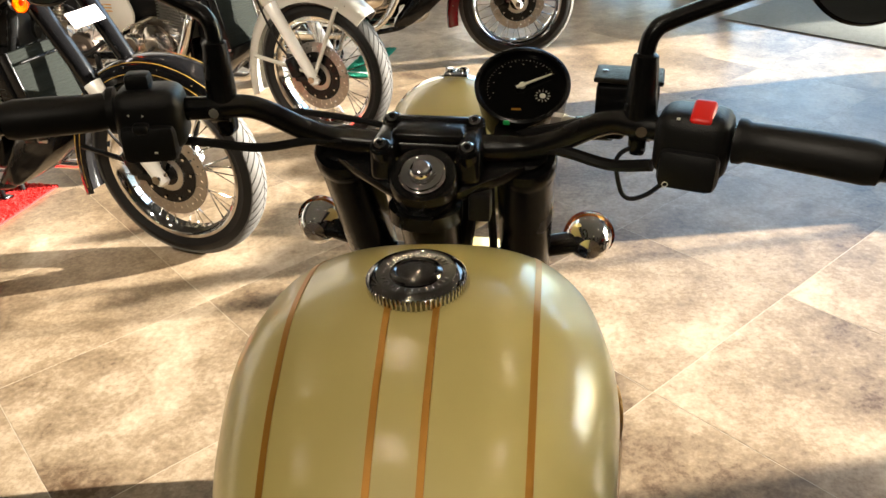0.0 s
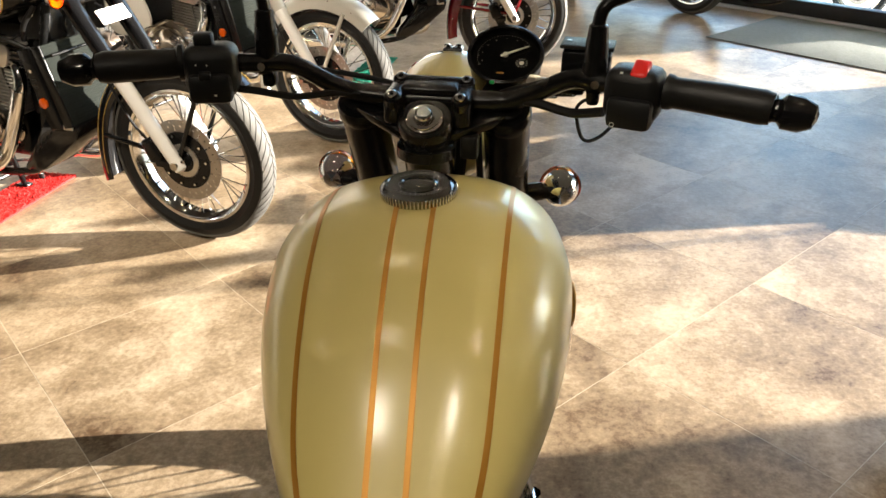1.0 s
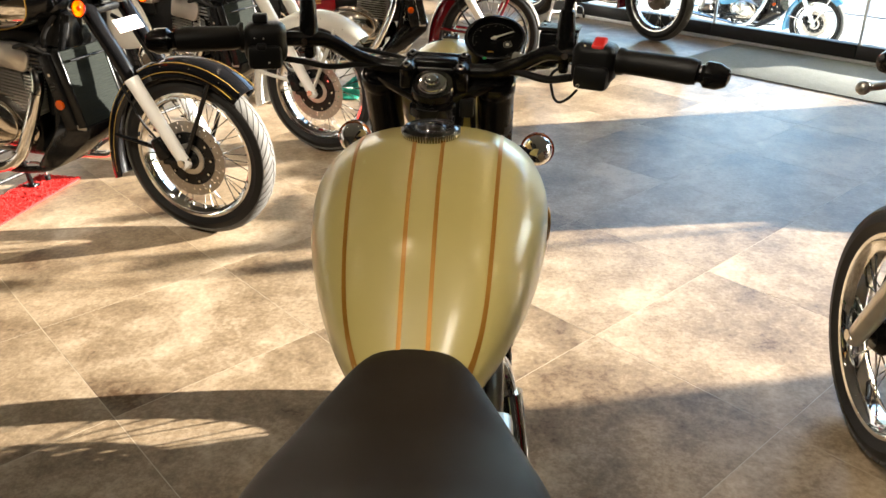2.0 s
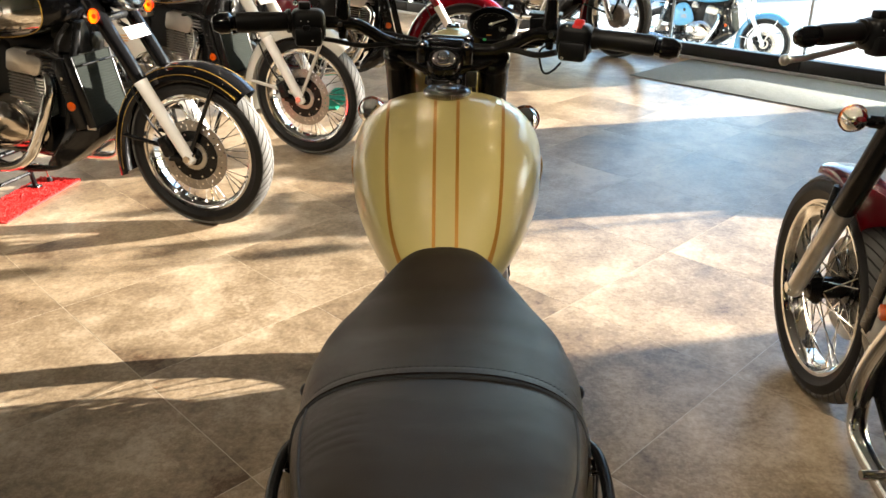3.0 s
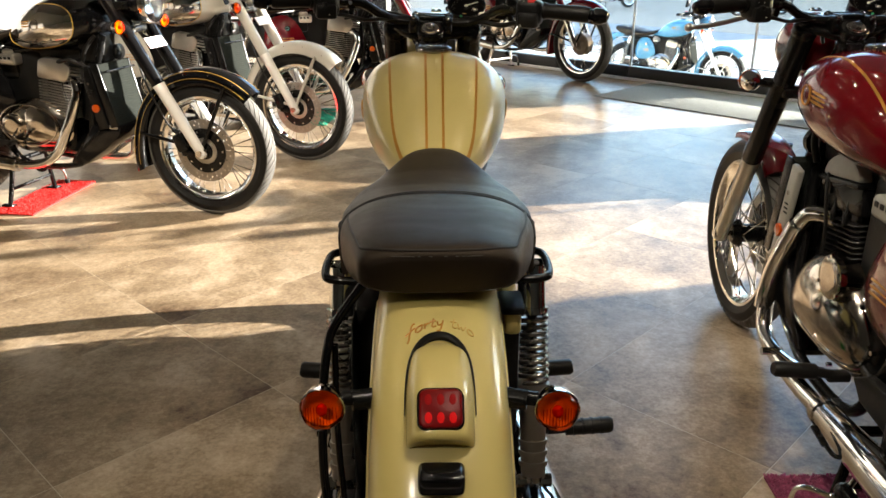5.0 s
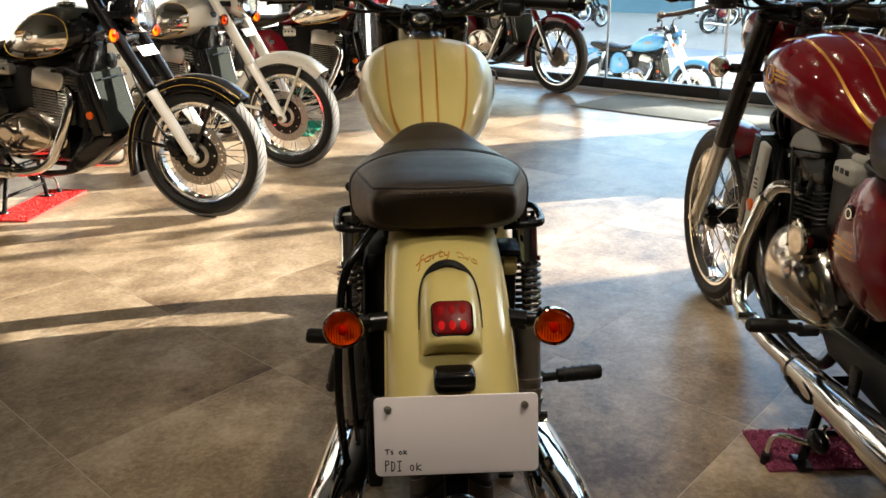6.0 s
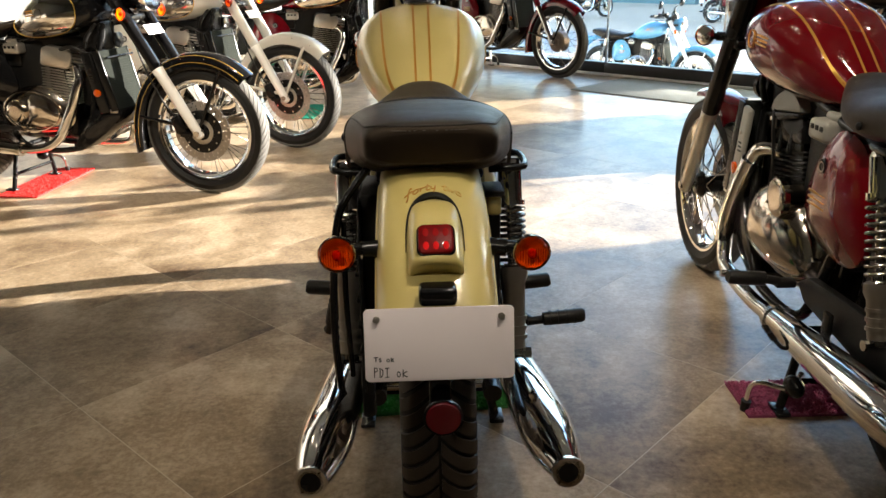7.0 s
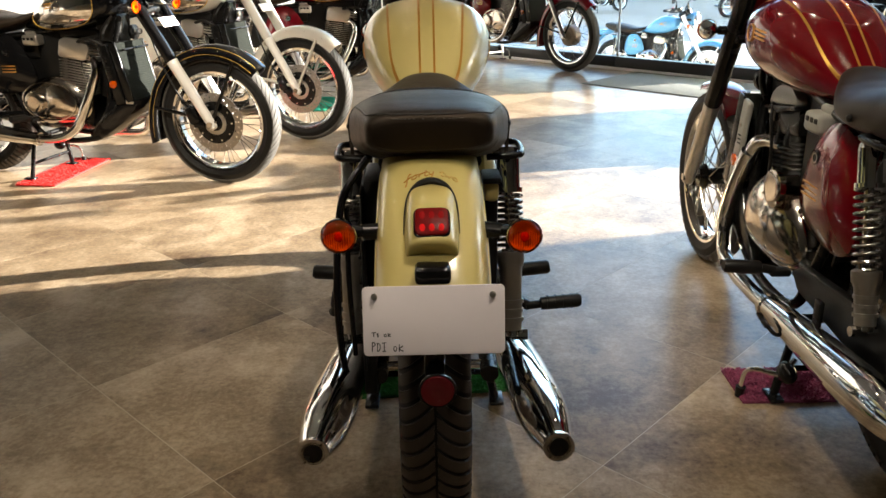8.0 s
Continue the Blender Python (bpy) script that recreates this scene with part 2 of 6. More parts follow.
def thing(name, m, label, category, group="", kind=""):
    ob = new(name)
    ob.empty_display_size = 0.1
    ob.matrix_basis = m
    return tagged(ob, label, category, group, kind)


def oval(cx, cy, rx, ry, n=12):
    return [(cx + rx * math.cos(2 * math.pi * i / n + 1.2), cy + ry * math.sin(2 * math.pi * i / n + 1.2)) for i in range(n + 1)]


def pen(name, lines, put, r, mat, parent, label=""):
    """Hand-drawn strokes: each line is smoothed and laid where put() sends it."""
    bms = []
    for line in lines:
        pts = curve_pts([(u, v, 0) for u, v in line], 5) if len(line) > 2 else [Vector((*line[0], 0)).lerp(Vector((*line[1], 0)), i / 6) for i in range(7)]
        bms.append(tube([put(p.x, p.y) for p in pts], r, 6))
    return part(name, join(*bms), mat, parent, label)


WORDS = {
    "forty": [[(0.45, 1.7), (0.25, 1.9), (0.08, 1.5), (-0.05, 0.5), (-0.15, -0.5), (-0.3, -0.8)], [(-0.5, 0.65), (0.45, 1.0)], [(0.95, 0.95), (0.6, 0.75), (0.55, 0.2), (0.85, 0.0), (1.15, 0.3), (1.15, 0.75), (0.95, 0.95), (1.3, 0.85)], [(1.45, 0.95), (1.45, 0.05)], [(1.45, 0.45), (1.65, 0.85), (1.95, 0.8)], [(2.35, 1.5), (2.2, 0.3), (2.35, 0.02), (2.6, 0.15)], [(1.95, 1.0), (2.6, 1.1)], [(2.75, 0.95), (2.8, 0.35), (3.0, 0.25), (3.2, 0.5)], [(3.3, 1.05), (3.15, 0.0), (2.95, -0.65), (2.65, -0.7)]],
    "two": [[(4.45, 1.5), (4.3, 0.3), (4.45, 0.02), (4.7, 0.15)], [(4.05, 1.0), (4.7, 1.1)], [(4.85, 0.95), (4.9, 0.1), (5.15, 0.6), (5.3, 0.1), (5.6, 0.95)], oval(6.05, 0.5, 0.3, 0.45)],
    "PDI ok": [[(12, 0), (12.5, 14)], [(12, 13.5), (15.5, 13), (16, 9.5), (12.3, 7.5)], [(19.5, 0.5), (19.8, 12.5)], [(18.5, 12.5), (22.5, 11), (23.5, 6), (21.5, 1), (19, 0.5)], [(29, 0), (29.3, 12.5)], [(26.5, 12.5), (32, 12.8)], [(26.5, 0), (31.5, 0.3)], oval(44.5, 3.6, 2.0, 3.5), [(50, -0.5), (50.5, 10)], [(55.5, 7.5), (50.5, 3.5), (56, -0.5)]],
    "Ts ok": [[(12, 6.5), (18, 7)], [(15, 6.8), (14.6, 0.8)], [(21.6, 5), (20, 5), (19.6, 3.6), (21.3, 2.6), (21, 1), (19.4, 1)], oval(31, 2.3, 1.6, 1.8), [(35, 0.2), (35.3, 6)], [(38.6, 4.6), (35.4, 2.4), (38.8, 0.4)]],
}

# ---- the room ----
FLOOR_MAT = bpy.data.materials.new("stone_look_tile")


def build_floor_material(m):
    m.use_nodes = True
    t = m.node_tree
    b = t.nodes["Principled BSDF"]
    geo = t.nodes.new("ShaderNodeNewGeometry")
    info = t.nodes.new("ShaderNodeObjectInfo")
    shift = t.nodes.new("ShaderNodeVectorMath")
    shift.operation = "MULTIPLY_ADD"
    cmb = t.nodes.new("ShaderNodeCombineXYZ")
    for k in range(3):
        t.links.new(info.outputs["Random"], cmb.inputs[k])
    shift.inputs[1].default_value = (17.0, 23.0, 11.0)
    t.links.new(cmb.outputs[0], shift.inputs[0])
    t.links.new(geo.outputs["Position"], shift.inputs[2])

    def noise_node(scale, detail, rough=0.55, warp=0.0):
        n = t.nodes.new("ShaderNodeTexNoise")
        n.inputs["Scale"].default_value, n.inputs["Detail"].default_value, n.inputs["Roughness"].default_value = scale, detail, rough
        n.inputs["Distortion"].default_value = warp
        t.links.new(shift.outputs[0], n.inputs["Vector"])
        return n
    big = noise_node(2.2, 4, 0.5, 0.6)
    mid = noise_node(11.0, 8, 0.66, 0.3)
    fine = noise_node(62.0, 7, 0.74)
    ramp = t.nodes.new("ShaderNodeValToRGB")
    ramp.color_ramp.elements[0].position, ramp.color_ramp.elements[0].color = 0.53, (0.075, 0.0435, 0.0232, 1)
    ramp.color_ramp.elements[1].position, ramp.color_ramp.elements[1].color = 0.855, (0.455, 0.354, 0.244, 1)
    e = ramp.color_ramp.elements.new(0.693)
    e.color = (0.247, 0.180, 0.110, 1)
    a1 = t.nodes.new("ShaderNodeMath")
    a1.operation = "MULTIPLY_ADD"
    a1.inputs[1].default_value = 0.60
    t.links.new(big.outputs["Fac"], a1.inputs[0])
    a2 = t.nodes.new("ShaderNodeMath")
    a2.operation = "MULTIPLY"
    a2.inputs[1].default_value = 0.36
    t.links.new(mid.outputs["Fac"], a2.inputs[0])
    t.links.new(a2.outputs[0], a1.inputs[2])
    a3 = t.nodes.new("ShaderNodeMath")
    a3.operation = "MULTIPLY_ADD"
    a3.inputs[1].default_value = 0.42
    t.links.new(fine.outputs["Fac"], a3.inputs[0])
    t.links.new(a1.outputs[0], a3.inputs[2])
    a4 = t.nodes.new("ShaderNodeMath")
    a4.operation = "MULTIPLY_ADD"
    a4.inputs[1].default_value = 0.03
    t.links.new(info.outputs["Random"], a4.inputs[0])
    t.links.new(a3.outputs[0], a4.inputs[2])
    t.links.new(a4.outputs[0], ramp.inputs["Fac"])
    t.links.new(ramp.outputs["Color"], b.inputs["Base Color"])
    b.inputs["Roughness"].default_value = 0.29
    b.inputs["Specular IOR Level"].default_value = 0.24
    bp = t.nodes.new("ShaderNodeBump")
    bp.inputs["Strength"].default_value, bp.inputs["Distance"].default_value = 0.03, 0.001
    t.links.new(fine.outputs["Fac"], bp.inputs["Height"])
    t.links.new(bp.outputs["Normal"], b.inputs["Normal"])


build_floor_material(FLOOR_MAT)
GROUT = material("tile_grout", (0.46, 0.39, 0.29), 0.7, vary=0.15, scale=40)
WALLP = material("white_wall_paint", (0.20, 0.195, 0.185), 0.7, vary=0.04, scale=3, bump=0.1)
WALLD = material("warm_grey_wall_paint", (0.075, 0.066, 0.055), 0.7, vary=0.06, scale=3, bump=0.1)
# unseen ceiling kept dark in colour: less ambient light, darker chrome reflections
CEILP = material("ceiling_darkened_against_bounce", (0.08, 0.076, 0.07), 0.8, vary=0.04, scale=3)
DARKFRAME = material("dark_aluminium_sill", (0.02, 0.02, 0.021), 0.4, 0.3, vary=0.2)
ALU = material("pale_aluminium", (0.72, 0.73, 0.74), 0.35, 0.7, vary=0.04)
CONCRETE = material("outdoor_concrete", (0.66, 0.61, 0.54), 0.85, vary=0.25, scale=2.5, bump=0.3, bump_scale=40)
ASPHALT = material("road_asphalt", (0.36, 0.33, 0.30), 0.85, vary=0.3, scale=3, bump=0.4, bump_scale=60)
DIRT = material("brown_roadside_earth", (0.50, 0.37, 0.26), 0.95, vary=0.3, scale=3, bump=0.4, bump_scale=30)
PALEWALL = material("pale_render_wall", (0.55, 0.51, 0.45), 0.8, vary=0.12, scale=1.5, bump=0.2, bump_scale=20)
FENCEP = material("blue_green_sheet_fence", (0.10, 0.17, 0.19), 0.6, vary=0.2, scale=2)
LAMPG = material("warm_lamp_glow", (1.0, 0.81, 0.55), 0.5, emit=40.0)

GU = Vector((0.692, -0.722, 0.0)).normalized()
GN = Vector((0.722, 0.692, 0.0)).normalized()
GP = Vector((1.84, 6.33, 0.0))


def gpt(u, v, z=0.0):
    """A place by the glass wall: u along it, v outwards."""
    return GP + GU * u + GN * v + Vector((0, 0, z))


GM = Matrix(((GU.x, GN.x, 0, GP.x), (GU.y, GN.y, 0, GP.y), (0, 0, 1, 0), (0, 0, 0, 1)))


def structure(name, bm, mat, label, m=None, category="", smooth=False):
    ob = part(name, bm, mat, None, m=m, smooth=smooth)
    return tagged(ob, label, category or name.split("_")[0], kind="structure")


ROOM = [(-1.76, 10.08), (3.43, 4.67), (7.2, 5.2), (7.2, -6.5), (-6.0, -6.5), (-8.5, 3.05)]
OPEN_FROM = 3.09  # the glazing of the east side ends here, plain wall beyond


def room_slab(z, thick):
    return slab(ROOM[::-1], thick, "xy", z)


def wall_run(a, b, low, high, thick, lift=0.0):
    """A box standing on the line a-b, outside of it."""
    a, b = Vector((*a, 0)), Vector((*b, 0))
    d = (b - a).normalized()
    out = Vector((-d.y, d.x, 0))
    m = Matrix(((d.x, out.x, 0, a.x), (d.y, out.y, 0, a.y), (0, 0, 1, 0), (0, 0, 0, 1)))
    return moved(rbox(((b - a).length / 2, thick / 2 + lift, (low + high) / 2), ((b - a).length, thick, high - low), 0), m)


floor = structure("floor", room_slab(-0.74, 0.7397), GROUT, "floor of large brown stone-look tiles with pale joints")
structure("ceiling", room_slab(HIGH, 0.2), CEILP, "plain showroom ceiling, coloured dark to cut bounced light")
structure("wall_west", wall_run(ROOM[5], ROOM[0], -0.74, HIGH, 0.2), WALLP, "plain white painted showroom wall", category="wall")
structure("wall_south_west", wall_run(ROOM[4], ROOM[5], -0.74, HIGH, 0.2), WALLD, "warm grey painted showroom wall", category="wall")
structure("wall_south", wall_run(ROOM[3], ROOM[4], -0.74, HIGH, 0.2), WALLD, "warm grey painted showroom wall", category="wall")
structure("wall_east", wall_run((7.2, OPEN_FROM), ROOM[3], -0.74, HIGH, 0.2), WALLD, "warm grey painted showroom wall", category="wall")
structure("ground", rbox((0, 0, -0.99), (900, 900, 0.5), 0), CONCRETE, "pale concrete ground outside the showroom")


def glazing(name, a, b, joints, label, pane_mat):
    """Tall panes on the line a-b over a dark sill, with thin joints; joints in metres from a."""
    a, b = Vector((*a, 0)), Vector((*b, 0))
    d = (b - a).normalized()
    out = Vector((-d.y, d.x, 0))
    m = Matrix(((d.x, out.x, 0, a.x), (d.y, out.y, 0, a.y), (0, 0, 1, 0), (0, 0, 0, 1)))
    w = thing(name, m, label, "window", kind="structure")
    for p, q in zip(joints[:-1], joints[1:]):
        pane = part("pane", rbox(((p + q) / 2, 0.0, (HIGH - 0.26) / 2), (q - p - 0.02, 0.012, HIGH - 0.5), 0), pane_mat, w)
        pane.visible_shadow = pane_mat == SUN_DIM_GLASS
        part("window_sill", rbox(((p + q) / 2, 0.0, 0.06), (q - p - 0.008, 0.09, 0.12), 0.006), DARKFRAME, w)
    for p in joints[1:-1]:
        part("glazing_joint", rbox((p, 0.0, (HIGH - 0.26) / 2), (0.018, 0.02, HIGH - 0.5), 0.002), ALU, w)
    n = joints[-1] - joints[0]
    part("window_header", rbox((joints[0] + n / 2, 0.0, HIGH - 0.19), (n, 0.14, 0.37), 0.004), WALLP, w)
    part("floor_channel", rbox((joints[0] + n / 2, -0.062, 0.012), (n, 0.03, 0.024), 0.003), ALU, w)
    return w


glazing("window_1", ROOM[0], ROOM[1], [0.0, 1.8, 3.5, 5.2, 6.35, 7.5], "tall frameless showroom glazing over a dark low sill", GLASS)
glazing("window_2", ROOM[1], ROOM[2], [0.0, 1.9, 3.807], "tall frameless showroom glazing, tint added to dim and cool the sun", SUN_DIM_GLASS)
glazing("window_3", ROOM[2], (7.2, OPEN_FROM), [0.0, 1.15, 2.29], "tall frameless showroom glazing over a dark low sill", GLASS)

for x, y in [(p, q) for q in (0.2, 2.0, 3.8, 5.4) for p in (-2.7, -0.6, 1.5, 3.6) if (p, q) != (3.6, 5.4)] + [(0.8, -1.6), (2.4, -1.6)]:
    lamp = thing("ceiling_light", pose(x, y, HIGH), "round warm white recessed ceiling downlight", "ceiling light", "ceiling downlights")
    part("trim_ring", ring_lathe([(-0.001, 0.034), (-0.012, 0.037), (-0.012, 0.052), (-0.001, 0.056)], 28, "z"), ALU, lamp)
    part("diffuser", lathe([(-0.008, 0.033), (-0.004, 0.033)], 28, "z"), LAMPG, lamp)

for eye, target, watts in SPOTS:
    fix = thing("spotlight", Matrix.Translation(eye), "small white ceiling spotlight turned towards a bike", "spotlight", "ceiling spotlights")
    aim = look((0, 0, 0), tuple(Vector(target) - Vector(eye)))
    part("lamp_can", moved(ring_lathe([(-0.01, 0.040), (-0.01, 0.046), (0.10, 0.046), (0.115, 0.034), (0.115, 0.028), (0.10, 0.040)], 28, "z"), aim), ALU, fix)
    part("ceiling_stem", rod((0, 0, 0.08), (0, 0, HIGH - eye[2]), 0.008, 10), ALU, fix)

# outside
structure("road", rbox((0, 8.45, -0.736), (400, 4.7, 0.02), 0), ASPHALT, "grey asphalt road outside the showroom", GM)
structure("verge", rbox((0, 17.8, -0.733), (400, 14.0, 0.02), 0), DIRT, "bare brown earth verge across the road", GM)
structure("boundary_wall", rbox((-27.5, 22.5, 0.8), (34, 0.3, 3.1), 0.02), FENCEP, "blue-green sheet metal boundary fence across the road", GM, "wall")
structure("backdrop_building", rbox((-2.6, 27, 3.5), (14, 8, 8.6), 0.02), PALEWALL, "pale plain building far across the road", GM, "building")

# added, unseen wall: blocks the sun from the floor near window_1
structure("wing_wall", rbox((10.4, 8.2, 2.0), (0.3, 1.8, 5.5), 0), PALEWALL, "plain wall added out of view to keep the sun off the far floor", category="wall")
MATW = material("grey_entrance_carpet", (0.22, 0.235, 0.215), 0.95, vary=0.25, scale=60, bump=0.6, bump_scale=500)
mat_thing = thing("entrance_mat", GM, "flat grey-green rubber-backed mat before the glazing", "mat")
part("carpet", rbox((1.38, -0.53, 0.005), (2.2, 0.88, 0.006), 0.002), MATW, mat_thing)


def turf(name, c, s, yaw, color, label, seed, n=6000, h=0.005):
    """A small mat with short upright fibres."""
    rng = random.Random(seed)
    root = thing(name, pose(c[0], c[1], 0, 0, 0, yaw), label, "mat", "mats under the bikes")
    m = material(name + "_fibre", color, 0.9, vary=0.35, scale=80)
    part("backing", rbox((0, 0, 0.004), (s[0], s[1], 0.008), 0.002), material(name + "_backing", [q * 0.7 for q in color], 0.95), root)
    verts, faces = [], []
    for i in range(n):
        x, y = rng.uniform(-0.5, 0.5) * s[0], rng.uniform(-0.5, 0.5) * s[1]
        q, w = rng.uniform(0, 6.28), 0.0022
        dx, dy = w * math.cos(q), w * math.sin(q)
        lx, ly, k = rng.uniform(-0.006, 0.006), rng.uniform(-0.006, 0.006), h * rng.uniform(0.6, 1.2)
        b = len(verts)
        verts += [(x - dx, y - dy, 0.007), (x + dx, y + dy, 0.007), (x + dx + lx, y + dy + ly, 0.007 + k), (x - dx + lx, y - dy + ly, 0.007 + k)]
        faces.append((b, b + 1, b + 2, b + 3))
    me = bpy.data.meshes.new("fibres")
    me.from_pydata(verts, [], faces)
    me.materials.append(m)
    ob = new("turf", me)
    ob.parent = root
    ob["kind"] = "stuff"
    return root


# ---- motorcycles ----
# Local axes of a bike: x to its right, y ahead, z up; the rear axle stands over the origin.
AXLE_R, AXLE_F = (0.0, 0.312), (1.369, 0.310)
FORK_UP = Vector((0, -0.496, 0.868))
NUT = Vector((0, 0.914, 1.015))


def steer_matrix(deg):
    return Matrix.Translation(NUT + Vector((-0.007, 0, 0))) @ Matrix.Rotation(radians(deg), 4, FORK_UP) @ Matrix.Translation(-NUT)


def spline(xs, ys):
    """A smooth function through the points (monotone tangents)."""
    xs, ys = np.array(xs, float), np.array(ys, float)
    h, d = np.diff(xs), np.diff(ys) / np.diff(xs)
    m = np.zeros(len(xs))
    m[0], m[-1] = d[0], d[-1]
    for i in range(1, len(xs) - 1):
        m[i] = 0 if d[i - 1] * d[i] <= 0 else 2 * d[i - 1] * d[i] / (d[i - 1] + d[i])

    def f(x):
        x = min(max(x, xs[0]), xs[-1])
        i = min(max(int(np.searchsorted(xs, x)) - 1, 0), len(h) - 1)
        t = (x - xs[i]) / h[i]
        return float((1 + 2 * t) * (1 - t) ** 2 * ys[i] + t * (1 - t) ** 2 * h[i] * m[i] + t * t * (3 - 2 * t) * ys[i + 1] + t * t * (t - 1) * h[i] * m[i + 1])
    return f


TANK_Y = (0.395, 0.44, 0.48, 0.53, 0.60, 0.68, 0.76, 0.83, 0.88, 0.915, 0.93)
tank_w = spline(TANK_Y, (0.034, 0.055, 0.079, 0.107, 0.135, 0.1555, 0.164, 0.1555, 0.137, 0.104, 0.058))
tank_t = spline(TANK_Y, (0.767, 0.795, 0.825, 0.865, 0.915, 0.952, 0.969, 0.963, 0.948, 0.921, 0.894))
tank_b = spline(TANK_Y, (0.735, 0.731, 0.727, 0.723, 0.723, 0.730, 0.743, 0.761, 0.784, 0.810, 0.844))
tank_m = spline(TANK_Y, (0.750, 0.765, 0.782, 0.803, 0.825, 0.841, 0.852, 0.861, 0.866, 0.871, 0.874))
TANK_N = 2.5


def tank_z(y, x):
    q = min(abs(x) / tank_w(y), 0.999)
    return tank_m(y) + (tank_t(y) - tank_m(y)) * (1 - q ** TANK_N) ** (1 / TANK_N)


def tank_x(y, z):
    h = (tank_t(y) if z > tank_m(y) else tank_b(y)) - tank_m(y)
    q = min(abs((z - tank_m(y)) / h), 0.999)
    return tank_w(y) * (1 - q ** TANK_N) ** (1 / TANK_N)


def super_ring(y, w, top, mid, bottom, n, k=40):
    ring = []
    for j in range(k):
        q = 2 * math.pi * j / k
        c, s = math.cos(q), math.sin(q)
        x = w * math.copysign(abs(c) ** (2 / n), c)
        z = mid + ((top if s > 0 else bottom) - mid) * abs(s) ** (2 / n)
        ring.append((x, y, z))
    return ring


def tank_body():
    ys = [0.395 + (0.93 - 0.395) * i / 44 for i in range(45)]
    return loft([super_ring(y, tank_w(y), tank_t(y), tank_m(y), tank_b(y), TANK_N, 56) for y in ys])


def tank_stripe(x_front, x_back, y0, y1, half=0.0026):
    rows = []
    for i in range(41):
        y = y0 + (y1 - y0) * i / 40
        f = (y - 0.45) / 0.35
        x = x_back + (x_front - x_back) * min(max(f, 0), 1.3)
        x = x / (1 + (abs(x) / (tank_w(y) * 0.95)) ** 6) ** (1 / 6)
        a, b = x - half, x + half
        rows.append([(a, y, tank_z(y, a) + 0.0008), (b, y, tank_z(y, b) + 0.0008), (b, y, tank_z(y, b) - 0.003), (a, y, tank_z(y, a) - 0.003)])
    return loft(rows)


def tank_panel(side, yc, zc, a, b, lift=0.0012, rings=8, n=44):
    """An oval patch laid on the tank's flank, and its outline."""
    verts, faces, edge = [(side * (tank_x(yc, zc) + lift), yc, zc)], [], []
    for i in range(1, rings + 1):
        for j in range(n):
            q = 2 * math.pi * j / n
            p = i / rings
            y = yc + a * p * math.copysign(abs(math.cos(q)) ** 0.8, math.cos(q))
            z = zc + b * p * math.copysign(abs(math.sin(q)) ** 0.8, math.sin(q)) + 0.12 * (y - yc)
            verts.append((side * (tank_x(y, z) + lift), y, z))
            if i == rings:
                edge.append(verts[-1])
    for j in range(n):
        faces.append((0, 1 + j, 1 + (j + 1) % n))
    for i in range(rings - 1):
        for j in range(n):
            u, v = 1 + i * n, 1 + (i + 1) * n
            faces.append((u + j, v + j, v + (j + 1) % n, u + (j + 1) % n))
    bm = bm_of(verts, faces)
    bmesh.ops.recalc_face_normals(bm, faces=bm.faces)
    return bm, edge


SEAT_Y = (-0.1440, -0.1415, -0.138, -0.132, -0.115, -0.08, -0.03, 0.05, 0.13, 0.21, 0.28, 0.36, 0.42, 0.460, 0.482, 0.494)
seat_w = spline(SEAT_Y, (0.090, 0.0985, 0.103, 0.106, 0.110, 0.118, 0.131, 0.146, 0.154, 0.159, 0.152, 0.121, 0.088, 0.062, 0.038, 0.010))
seat_t = spline(SEAT_Y, (0.826, 0.835, 0.839, 0.843, 0.847, 0.8500, 0.851, 0.847, 0.835, 0.819, 0.805, 0.802, 0.811, 0.818, 0.819, 0.812))
seat_b = spline(SEAT_Y, (0.780, 0.776, 0.774, 0.771, 0.766, 0.755, 0.738, 0.720, 0.712, 0.712, 0.722, 0.742, 0.765, 0.783, 0.793, 0.802))


def seat_n(y):
    """How square the cover's section is: boxy over the rear pad, rounder ahead."""
    return 2.35 + 1.35 * max(0.0, min(1.0, (0.10 - y) / 0.14))


def seat_point(y, q):
    """The seat's cover at y, q from -1 (its left edge) over the top to 1."""
    a = math.pi * (1 - (q + 1) / 2)
    c, s = math.cos(a), math.sin(a)
    n = seat_n(y)
    mid = seat_b(y) + (seat_t(y) - seat_b(y)) * 0.45
    x = seat_w(y) * math.copysign(abs(c) ** (2 / n), c)
    return Vector((x, y, mid + (seat_t(y) - mid) * abs(s) ** (2 / n)))


def seat_fold(x, y):
    """The depth of the sitting creases across one side of the rear pad."""
    reach = max(0.0, 1 - abs(x + 0.105) / 0.036) * max(0.0, 1 - abs(y - 0.045) / 0.075)
    bend = (y - 0.10 * (x + 0.1) + 6.0 * (x + 0.075) ** 2) / 0.0150
    near = abs(bend - round(bend))
    return 0.0024 * reach ** 0.5 * max(0.0, 1 - near / 0.14) * (0.55 + 0.45 * math.sin(7.0 * round(bend) + 2.0))


